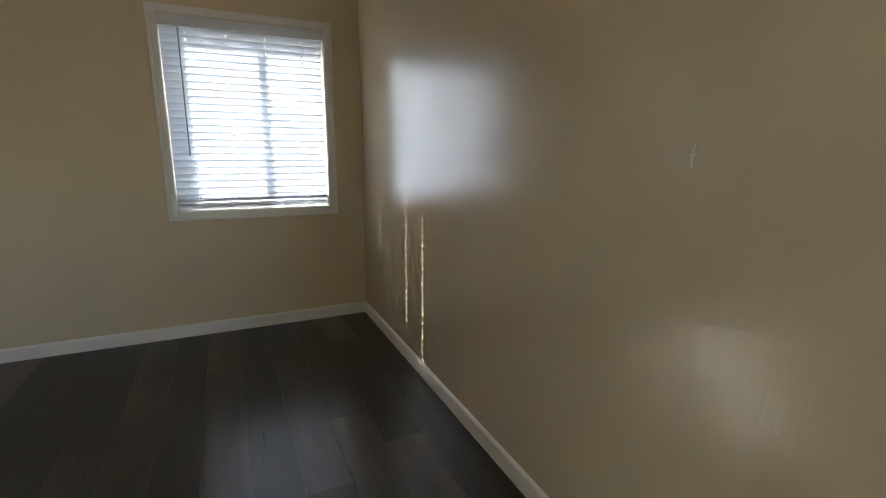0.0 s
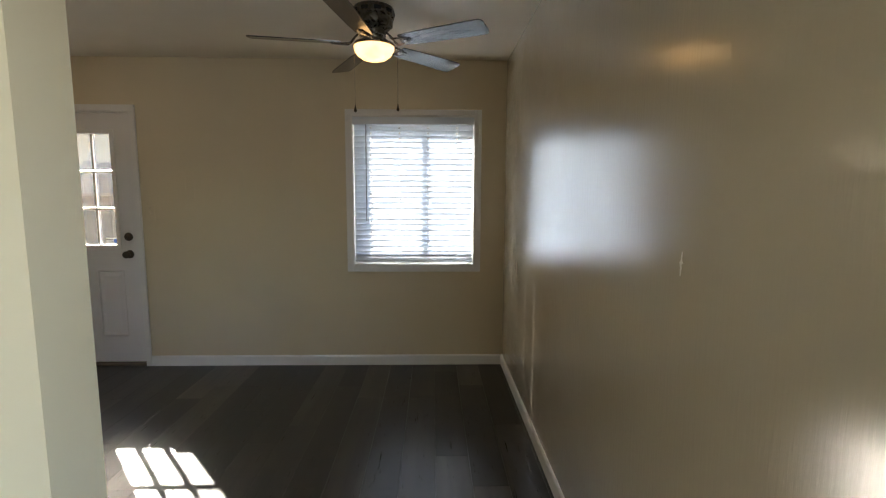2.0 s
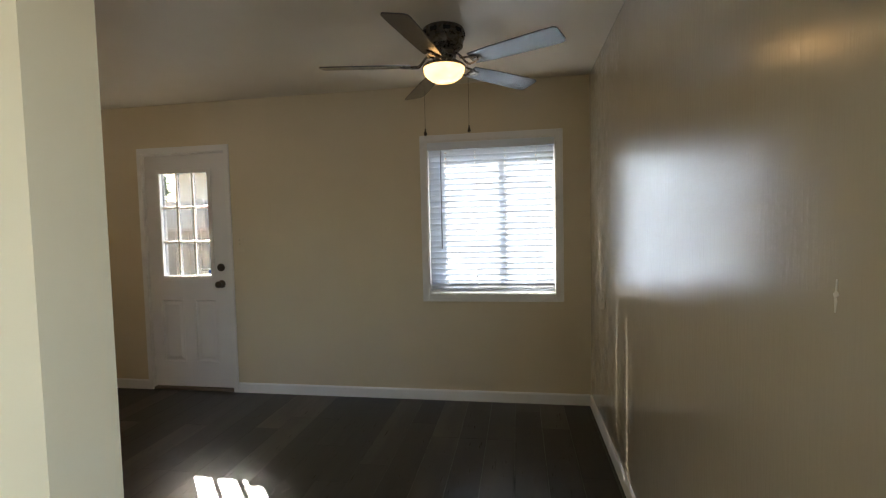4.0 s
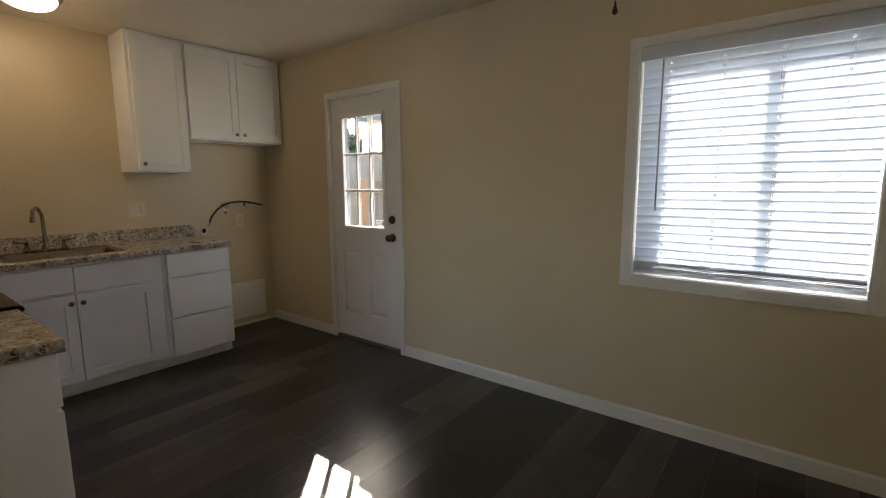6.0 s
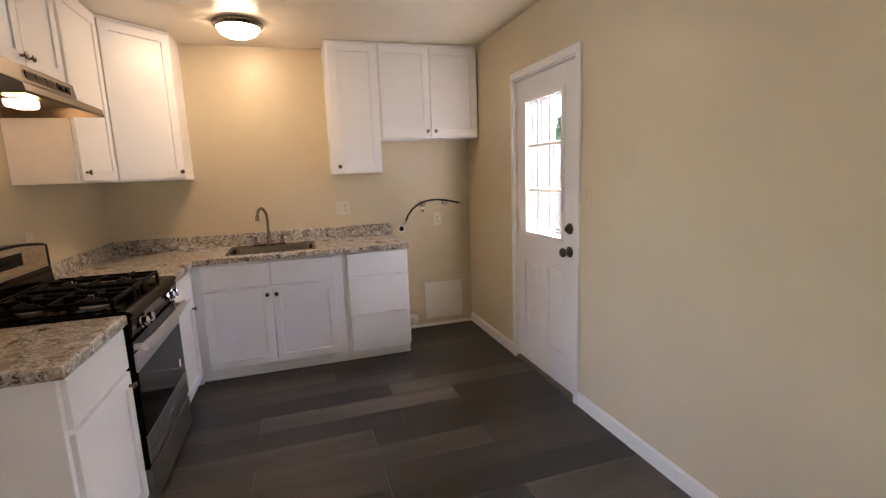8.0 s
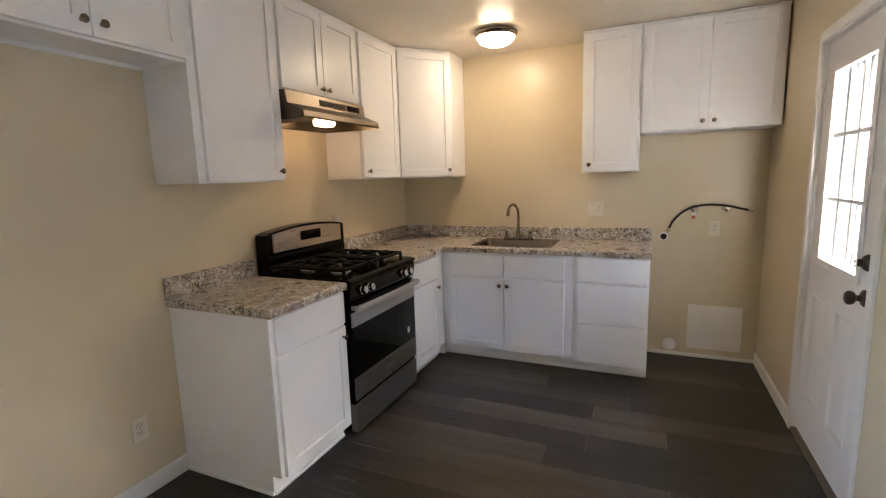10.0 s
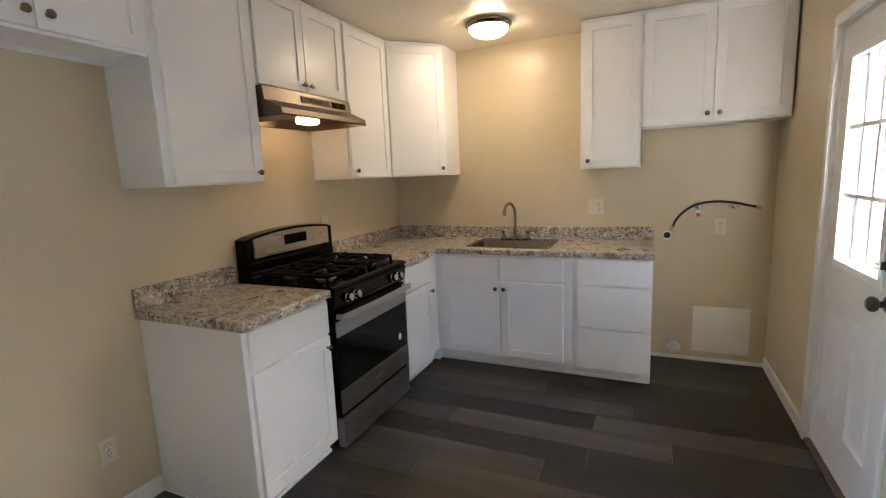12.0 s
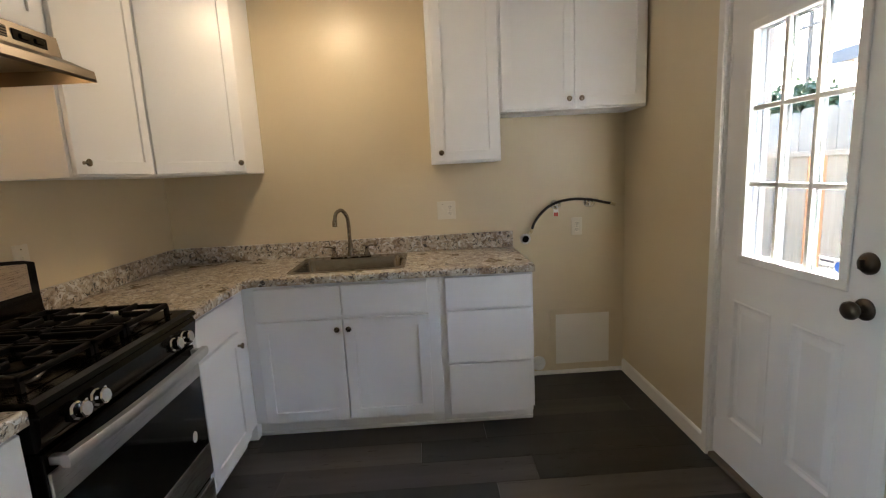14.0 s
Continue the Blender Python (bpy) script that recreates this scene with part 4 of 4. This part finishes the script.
# ---- hood ----
def build_hood():
    h = thing("range_hood", "stainless steel under-cabinet range hood with lit lamp", "range hood", pose(1.184, YS, 1.800))
    W = 0.762
    top = zh - 1.800 - 0.001
    part("shell", extruded([(0.003, top), (0.335, top), (0.345, 0.090), (0.450, 0.040), (0.455, 0.012), (0.447, 0.004), (0.438, 0.010), (0.434, 0.048), (0.02, 0.052), (0.016, 0.0), (0.003, 0.0)], 0.003, W - 0.003), HOODST, h)
    for x0, x1 in ((0.0, 0.0028), (W - 0.0028, W)):
        part("side_panel", extruded([(0.003, 0.0), (0.003, top), (0.335, top), (0.345, 0.090), (0.450, 0.040), (0.455, 0.002)], x0, x1), HOODST, h)
    bm = bmesh.new()
    for k in range(15):
        y = 0.055 + k * 0.0165
        tube(bm, spline([(0.40, y, 0.040), (0.50, y, 0.024), (0.62, y, 0.018), (0.74, y, 0.030)], 4), 0.0022, 6)
    for k in range(14):
        x = 0.41 + k * 0.025
        z = 0.040 - 0.024 * math.sin(math.pi * min(1.0, (x - 0.40) / 0.34))
        tube(bm, [(x, 0.05, z), (x, 0.29, z)], 0.0018, 6)
    part("filter", bm, GRILLE, h, "metal mesh grease filter")
    lens = bmesh.new()
    box(lens, 0.255, 0.385, 0.20, 0.29, 0.004, 0.050, 0.016, 3)
    part("lamp_lens", lens, HOODGLASS, h, "lit warm lamp lens", True)
    for i in range(3):
        x0 = 0.285 + i * 0.088
        # solid dark plate, the slot's shade is in its colour
        v = part("vent", boxed(W - x0 - 0.08, W - x0, 0.340, 0.3435, 0.104, 0.140), HOLE_SHADE, h, "dark strip painted as the shade in a vent slot")
        for k in range(4):
            part("louvre", boxed(W - x0 - 0.08, W - x0, 0.342, 0.346, 0.108 + k * 0.0085, 0.111 + k * 0.0085), HOODST, v)
    c = part("switch_panel", boxed(0.060, 0.200, 0.340, 0.3445, 0.104, 0.140, 0.002), BLACK, h, "black switch panel")
    for x in (0.095, 0.155):
        part("switch", boxed(x - 0.018, x + 0.018, 0.344, 0.350, 0.114, 0.130, 0.002), DARKGLASS, c)


build_hood()


# ---- lamps ----
def build_ceiling_light():
    l = thing("ceiling_light", "flush ceiling light with bronze ring and lit frosted glass bowl", "ceiling light", pose(0.600, -1.828, H))
    part("ring", lathed([(0.0, -0.001), (0.150, -0.001), (0.158, -0.010), (0.158, -0.022), (0.146, -0.036), (0.138, -0.040), (0.130, -0.036), (0.0, -0.034)], 48), NICKEL, l, "dark nickel ring", True)
    part("bowl", lathed([(0.133, -0.038), (0.130, -0.052), (0.112, -0.074), (0.08, -0.090), (0.04, -0.099), (0, -0.101)], 48), LAMPGLASS, l, "lit frosted glass bowl", True)


def build_fan():
    f = thing("ceiling_fan", "five-blade hugger ceiling fan with dark blades and lit amber bowl", "ceiling fan", pose(3.83, -1.0, H))
    part("motor_housing", lathed([(0, -0.001), (0.112, -0.001), (0.118, -0.010), (0.118, -0.052), (0.110, -0.060), (0.112, -0.068), (0.108, -0.098), (0.085, -0.118), (0.070, -0.128), (0.070, -0.150), (0.0, -0.150)], 40), GUNMETAL, f, "dark gunmetal motor housing", True)
    for i in range(10):
        a = i * 36
        bm = boxed(0.1165, 0.1200, -0.020, 0.020, -0.042, -0.022, 0.003)
        bmesh.ops.transform(bm, matrix=pose(0, 0, 0, 0, 0, a), verts=bm.verts)
        # raised dark block in place of a shaded opening
        part("vent", bm, HOLE_SHADE, f)
    part("switch_housing", lathed([(0.052, -0.150), (0.050, -0.185), (0.060, -0.192), (0.0, -0.192)], 32), GUNMETAL, f, "", True)
    part("light_fitter", lathed([(0.06, -0.190), (0.115, -0.198), (0.122, -0.206), (0.122, -0.214), (0.0, -0.214)], 40), GUNMETAL, f, "", True)
    part("bowl", lathed([(0.116, -0.214), (0.113, -0.232), (0.098, -0.258), (0.070, -0.278), (0.035, -0.289), (0, -0.292)], 40), FANGLASS, f, "lit amber glass bowl", True)
    zb = -0.197
    for i in range(5):
        a = -27 + 72 * i
        bm = bmesh.new()
        # tapered blade with rounded end, pitched
        out = [(0.185, -0.050), (0.30, -0.060), (0.60, -0.069), (0.668, -0.068), (0.682, -0.060), (0.688, -0.046), (0.688, 0.046), (0.682, 0.060), (0.668, 0.068), (0.60, 0.069), (0.30, 0.060), (0.185, 0.050)]
        lo, up = [[bm.verts.new((x, y, z)) for x, y in out] for z in (-0.003, 0.003)]
        for k in range(len(out)):
            j = (k + 1) % len(out)
            bm.faces.new((lo[k], lo[j], up[j], up[k]))
        bm.faces.new(lo[::-1])
        bm.faces.new(up)
        b = part("blade", bm, BLADE, f, "dark walnut fan blade")
        b.matrix_basis = pose(0, 0, zb, 0, 0, a) @ pose(0, 0, 0, -12)
        arm = bmesh.new()
        for s in (-1, 1):
            tube(arm, spline([(0.066, 0.0, 0.066), (0.100, s * 0.008, 0.040), (0.135, s * 0.030, 0.000), (0.165, s * 0.034, -0.006), (0.205, s * 0.020, -0.006), (0.235, 0.0, -0.006)], 6), 0.0055, 8)
        box(arm, 0.18, 0.245, -0.016, 0.016, -0.0095, -0.0035, 0.002, 1)
        ar = part("blade_arm", arm, GUNMETAL, b, "scrolled gunmetal blade arm", True)
    for dx, dy, l in ((-0.105, -0.05, 0.345), (0.140, -0.06, 0.340)):
        c = part("pull_chain", tubed([(dx, dy, -0.205), (dx, dy, -0.205 - l)], 0.0012, 6), NICKEL, f, "thin bead pull chain")
        part("chain_fob", lathed([(0, 0.012), (0.003, 0.012), (0.004, 0.0), (0.009, -0.016), (0.009, -0.022), (0, -0.030)], 14, pose(dx, dy, -0.215 - l)), BRONZE, c, "dark teardrop fob", True)


build_ceiling_light()
build_fan()


# ---- switches, outlets and fittings on the walls ----
def plate(name, label, m, kind, w=0.072, h=0.116, mat=PLATE, gangs=1):
    """A cover plate on the plane y=0, facing -y."""
    p = thing(name, label, "outlet" if "outlet" in name else "switch", m)
    w = w + (gangs - 1) * 0.046
    part("cover", boxed(-w / 2, w / 2, -0.006, 0.0, -h / 2, h / 2, 0.0025), mat, p)
    for gi in range(gangs):
        x = (gi - (gangs - 1) / 2) * 0.046
        k = kind[gi] if isinstance(kind, (list, tuple)) else kind
        if k == "outlet":
            for z in (-0.020, 0.020):
                f = part("socket", boxed(x - 0.0165, x + 0.0165, -0.0085, -0.0058, z - 0.014, z + 0.014, 0.004), mat, p)
                # slots are dark blocks on the face, coloured as shaded holes
                for dx in (-0.0065, 0.0065):
                    part("slot", boxed(x + dx - 0.0014, x + dx + 0.0014, -0.0091, -0.0083, z - 0.001, z + 0.008), HOLE_SHADE, f)
                part("slot", boxed(x - 0.002, x + 0.002, -0.0091, -0.0083, z - 0.009, z - 0.005), HOLE_SHADE, f)
        else:
            t = part("toggle", boxed(x - 0.005, x + 0.005, -0.016, -0.0055, -0.004, 0.012, 0.002), mat, p)
        part("screw", lathed([(0, 0), (0.003, 0), (0.003, 0.0012), (0, 0.0012)], 10, pose(x, -0.006, h / 2 - 0.018 if k != "outlet" else 0.0, 90)), NICKEL, p)
    return p


plate("wall_outlet", "ivory switch and outlet plate over the counter", pose(0, -1.175, 1.172, 0, 0, 90), ("switch", "outlet"), gangs=2)
plate("wall_outlet", "ivory duplex outlet under the water valves", pose(0, -0.320, 1.022, 0, 0, 90), "outlet")
plate("light_switch", "painted-over light switch beside the back door", pose(1.895, 0, 1.275), "switch", mat=WALL)
plate("light_switch", "painted-over light switch on the glossy wall", pose(XE, -0.573, 0.908, 0, 0, -90), "switch", mat=WALL_E)
plate("light_switch", "ivory switch plate over the corner counter", pose(1.115, YS, 1.155, 0, 0, 180), "switch")
plate("wall_outlet", "ivory duplex outlet low beside the base cabinet", pose(2.725, YS, 0.335, 0, 0, 180), "outlet")
# a painted-over junction cover on the north wall
cv = thing("wall_cover", "painted-over doorbell cover plate on the wall", "cover plate", pose(2.188, 0, 1.37))
part("back_plate", boxed(-0.068, 0.068, -0.0022, 0, 0, 0.245, 0.001), WALL, cv)
part("cover_box", boxed(-0.062, 0.000, -0.0052, -0.0022, 0.095, 0.235, 0.0015), WALL, cv)
# a pale gouge in the glossy wall's paint
sc = thing("wall_scuff", "pale jagged gouge in the glossy wall paint", "scuff", pose(XE, -2.722, 1.264, 0, 0, -90))
bm = bmesh.new()
edge = [(0.45 * u, 0.48 * v) for u, v in [(0.004, -0.062), (0.012, -0.020), (0.006, -0.006), (0.022, 0.004), (0.010, 0.018), (0.014, 0.058), (0.006, 0.060), (0.001, 0.016), (-0.010, 0.006), (-0.003, -0.012), (-0.001, -0.060)]]
lo, up = [[bm.verts.new((u, y, v)) for u, v in edge] for y in (0.0, -0.0012)]
for k in range(len(edge)):
    j = (k + 1) % len(edge)
    bm.faces.new((lo[k], lo[j], up[j], up[k]))
bm.faces.new(up)
part("raised_paint", bm, PATCHP, sc)
# access patch behind the missing washer
ap = thing("access_panel", "white unpainted access panel low on the wall", "access panel", pose(0, -0.285, 0.062))
part("painted_edge", boxed(0, 0.004, -0.225, 0.215, -0.018, 0.395, 0.001), WALL, ap)
part("panel", boxed(0.004, 0.008, -0.183, 0.184, 0.010, 0.362, 0.001), PATCHP, ap)


def build_valves():
    for y, z, lab in ((-0.467, 1.172, "chrome water valve with red tag"), (-0.247, 1.176, "round chrome water valve on the wall")):
        v = thing("water_valve", lab, "valve", pose(0, y, z), "washer valves")
        part("flange", lathed([(0, 0), (0.030, 0), (0.026, 0.006), (0.012, 0.009), (0, 0.009)], 24, pose(0, 0, 0, 0, 90)), CHROME, v, "", True)
        part("stem", tubed([(0.005, 0, 0), (0.048, 0, 0)], 0.010, 14), CHROME, v, "", True)
        part("handle", lathed([(0.008, 0.006), (0.012, 0.003), (0.022, 0.001), (0.029, 0.004), (0.030, 0.009), (0.027, 0.013), (0.020, 0.010), (0.010, 0.012), (0, 0.013)], 10, pose(0.040, 0, 0.0, 0, 90)), CHROME, v, "round chrome handle")
        if "red" in lab:
            t = part("tag", boxed(0.030, 0.031, -0.014, 0.018, -0.075, -0.012), WHITEP, v, "small white and red paper tag")
            part("tag_print", boxed(0.0312, 0.0316, -0.012, 0.016, -0.075, -0.050), REDTAG, t)
    h = thing("supply_hose", "black rubber washer hose draped over the valves", "hose", pose(0.05, -0.63, 1.02))
    pts = spline([(0.0, 0.0, 0.0), (0.005, 0.025, 0.060), (0.012, 0.085, 0.128), (0.016, 0.163, 0.170), (0.018, 0.27, 0.186), (0.018, 0.383, 0.176), (0.016, 0.46, 0.158), (0.014, 0.515, 0.146)], 8)
    part("hose", tubed(pts, 0.0088, 12), RUBBER, h, "", True)
    part("coupling", tubed([(-0.001, -0.008, -0.022), (0.0, 0.001, 0.006)], 0.0125, 10), BRASS, h, "brass coupling")
    part("coupling", tubed([(0.014, 0.508, 0.149), (0.013, 0.540, 0.139)], 0.0125, 10), BRASS, h, "brass coupling")
    d = thing("drain_standpipe", "white plastic drain pipe mouth in the wall", "pipe", pose(0, -0.663, 0.955))
    part("pipe", lathed([(0.024, -0.01), (0.024, 0.022), (0.030, 0.022), (0.030, 0.0), (0.036, 0.0), (0.036, 0.004)], 24, pose(0, 0, 0, 0, 90)), WHITEP, d, "", True)
    # flat dark disc painted as the shade inside the pipe
    part("bore", lathed([(0, 0.002), (0.0235, 0.002)], 20, pose(0, 0, 0, 0, 90)), HOLE_SHADE, d)
    c = thing("cleanout_cap", "cream plastic drain cap low on the wall", "pipe cap", pose(0, -0.592, 0.085))
    part("cap", lathed([(0.0, 0), (0.050, 0), (0.050, 0.012), (0.040, 0.020), (0.038, 0.040), (0.030, 0.046), (0.018, 0.046), (0.018, 0.060), (0, 0.062)], 24, pose(0, 0, 0, 0, 90)), WHITEP, c, "", True)
    part("square_nut", boxed(0.060, 0.072, -0.014, 0.014, -0.014, 0.014, 0.002), WHITEP, c)


build_valves()


# ---- outdoors ----
gr = new("ground", finish("ground", boxed(-150, 150, -150, 150, -0.32, -0.14), CONCRETE))
tagged(gr, "pale concrete yard and ground", "ground", kind="structure")
wing = new("wall_porch", finish("wall_porch", boxed(0.36, 0.52, 0.141, 0.56, -0.14, 2.399), STUCCO))
tagged(wing, "pale stucco side wall of the porch", "wall", kind="structure")


def fence_board(name, width, height, rnd, mat, ears):
    bm = bmesh.new()
    w = width - 0.003
    out = [(0.003, 0), (w, 0)]
    if ears:
        out += [(w, height - 0.035), (w - 0.025, height - 0.008), (w * 0.6, height + rnd.uniform(-0.006, 0.004)), (w * 0.35, height + rnd.uniform(-0.012, 0.004)), (0.028, height - 0.008), (0.003, height - 0.035)]
    else:
        out += [(w, height), (0.003, height)]
    lo, up = [[bm.verts.new((x, y, z)) for x, z in out] for y in (0, 0.018)]
    for k in range(len(out)):
        j = (k + 1) % len(out)
        bm.faces.new((lo[k], lo[j], up[j], up[k]))
    bm.faces.new(lo)
    bm.faces.new(up[::-1])
    bmesh.ops.recalc_face_normals(bm, faces=bm.faces)
    return finish(name, bm, mat)


def build_fence():
    f = thing("fence", "weathered cedar board fence with one new orange board", "fence", pose(0, 2.0, -0.14))
    rnd = random.Random(9)
    P = 0.192
    low = [fence_board("board", P, 1.56, rnd, FENCEW, False) for _ in range(2)]
    high = [fence_board("board", P, 0.40 + rnd.uniform(-0.03, 0.02), rnd, FENCETOP, True) for _ in range(5)]
    om = fence_board("board", P, 1.56, rnd, ORANGEW, False)
    for i in range(54):
        x = -6.3 + i * P
        new_board = abs(x + 0.92) < P / 2
        b = part("board", om if new_board else low[rnd.randrange(2)], None, f, "new orange cedar board" if new_board else "")
        b.matrix_basis = pose(x, rnd.uniform(0, 0.006), 0)
        b = part("board", high[rnd.randrange(5)], None, f)
        b.matrix_basis = pose(x + 0.05, 0.020 + rnd.uniform(0, 0.006), 1.545 + rnd.uniform(-0.015, 0.015))
    for z in (0.35, 1.535):
        part("rail", boxed(-6.3, 4.0, -0.034, -0.002, z, z + 0.045, 0.004), FENCEW, f)
    for x in (-5.2, -2.8, 1.7):
        part("post", boxed(x, x + 0.09, 0.05, 0.14, 0, 1.72, 0.005), FENCEW, f)


build_fence()


def build_house():
    h = thing("neighbour_house", "tan neighbouring house with grey shingle roof", "house", pose(0, 0, -0.14))
    part("wall", boxed(-4.3, 7.5, 7.0, 13.0, 0, 3.34), TAN, h)
    part("roof", extruded([(6.3, 3.20), (6.3, 3.36), (10.0, 5.0), (13.7, 3.36), (13.7, 3.20), (10.0, 4.8)], -5.7, 8.2), SHINGLE, h)
    part("fascia", boxed(-5.7, 8.2, 6.26, 6.299, 3.16, 3.38), SHINGLE, h)
    part("soffit", boxed(-5.7, 8.2, 6.30, 6.99, 3.185, 3.199), TAN, h)
    part("porch_post", boxed(-5.5, -5.38, 6.35, 6.47, 0, 3.16), TRIM, h)


build_house()


def build_tree(x, y, height, spread, seed, fir=False):
    t = thing("tree", "dark green conifer behind the fence" if fir else "leafy green tree behind the fence", "tree", pose(x, y, -0.14), "distant trees")
    rnd = random.Random(seed)
    trunk = bmesh.new()
    tube(trunk, spline([(0, 0, 0), (0.05, 0.02, height * 0.4), (0, 0.05, height * 0.92)], 5), [0.16 * (1 - 0.09 * i) for i in range(11)], 8)
    for i in range(7):
        a, z = i * 2.3, height * (0.35 + 0.08 * i)
        r = spread * (0.7 if not fir else 0.8 * (1 - z / height))
        tube(trunk, [(0.03, 0, z), (r * math.cos(a) * 0.5, r * math.sin(a) * 0.5, z + 0.25), (r * math.cos(a), r * math.sin(a), z + 0.35)], [0.05, 0.03, 0.012], 6)
    part("trunk", trunk, BARK, t)
    vs, fs = [], []
    clumps = []
    for i in range(60):
        if fir:
            z = rnd.uniform(0.12, 1.0)
            r = spread * (1.05 - z) * rnd.uniform(0.5, 1.05)
            a = rnd.uniform(0, 6.283)
            clumps.append((r * math.cos(a), r * math.sin(a), z * height, 0.35))
        else:
            a, e, r = rnd.uniform(0, 6.283), rnd.uniform(-0.6, 1.5), rnd.uniform(0.55, 1.0)
            clumps.append((spread * r * math.cos(a) * math.cos(e), spread * r * math.sin(a) * math.cos(e), height * 0.66 + height * 0.34 * r * math.sin(e), rnd.uniform(0.35, 0.6)))
    for cx, cy, cz, s in clumps:
        for k in range(42):
            p = Vector((cx + rnd.gauss(0, s * 0.5), cy + rnd.gauss(0, s * 0.5), cz + rnd.gauss(0, s * 0.4)))
            u = Vector((rnd.gauss(0, 1), rnd.gauss(0, 1), rnd.gauss(0, 0.7))).normalized()
            w = u.orthogonal().normalized()
            l = rnd.uniform(0.09, 0.17)
            n = len(vs)
            vs += [p - u * l, p + w * l * 0.45, p + u * l, p - w * l * 0.45]
            fs.append((n, n + 1, n + 2, n + 3))
    me = bpy.data.meshes.new("crown")
    me.from_pydata([tuple(v) for v in vs], [], fs)
    me.materials.append(LEAF)
    part("crown", me, None, t)


for x, y, hgt, sp, sd, fir in ((-14.5, 13.0, 4.1, 1.8, 1, False), (-17.8, 14.2, 4.0, 1.9, 2, False), (-20.6, 15.2, 3.9, 1.6, 3, False), (-23.2, 15.6, 4.9, 1.3, 4, True), (-11.6, 14.6, 4.9, 1.0, 5, True), (-26.0, 17.0, 5.0, 1.4, 6, True)):
    build_tree(x, y, hgt, sp, sd, fir)

up = thing("utility_pole", "tall weathered wooden utility pole with crossarm", "utility pole", pose(-22.8, 20.0, -0.14))
part("pole", tubed([(0, 0, 0), (0, 0, 9.1)], [0.16, 0.11], 12), POLEW, up)
part("crossarm", boxed(-1.2, 1.2, -0.16, -0.06, 8.3, 8.42), POLEW, up)
for x in (-1.05, -0.4, 0.4, 1.05):
    part("insulator", lathed([(0, 0), (0.05, 0), (0.06, 0.05), (0.03, 0.14), (0, 0.15)], 10, pose(x, -0.11, 8.42)), GUNMETAL, up)
part("cable", tubed([(-12, 0.4, 5.4), (0, 0, 5.6), (12, -0.4, 5.2)], 0.03, 6), RUBBER, up)


# ---- floor ----
fl = new("floor", finish("floor", boxed(0, XE, YB, 0, -0.1, -0.012), CRACK))
tagged(fl, "dark brown-grey wood laminate plank floor", "floor", kind="structure")
PW, PL = 0.182, 1.22
meshes = {}


def plank(w, l):
    key = (round(w, 3), round(l, 3))
    if key not in meshes:
        bm = bmesh.new()
        e, b = 0.0004, 0.0009
        rings = [[(e, e, -0.012), (w - e, e, -0.012), (w - e, l - e, -0.012), (e, l - e, -0.012)],
                 [(e, e, -0.0008), (w - e, e, -0.0008), (w - e, l - e, -0.0008), (e, l - e, -0.0008)],
                 [(b, b, 0), (w - b, b, 0), (w - b, l - b, 0), (b, l - b, 0)]]
        rs = [[bm.verts.new(p) for p in r] for r in rings]
        for a, c in zip(rs, rs[1:]):
            for i in range(4):
                bm.faces.new((a[i], a[(i + 1) % 4], c[(i + 1) % 4], c[i]))
        bm.faces.new(rs[-1])
        meshes[key] = finish("plank", bm, PLANK)
    return meshes[key]


rnd = random.Random(21)
x = 0.0
while x < XE - 0.01:
    w = min(PW, XE - x)
    y = YB - rnd.choice((0.15, 0.35, 0.55, 0.75, 0.95, 1.1))
    while y < -0.01:
        y0, y1 = max(y, YB), min(y + PL, 0)
        if y1 - y0 > 0.02:
            p = part("plank", plank(w, y1 - y0), None, fl)
            p.location = (x, y0, 0)
        y += PL
    x += PW
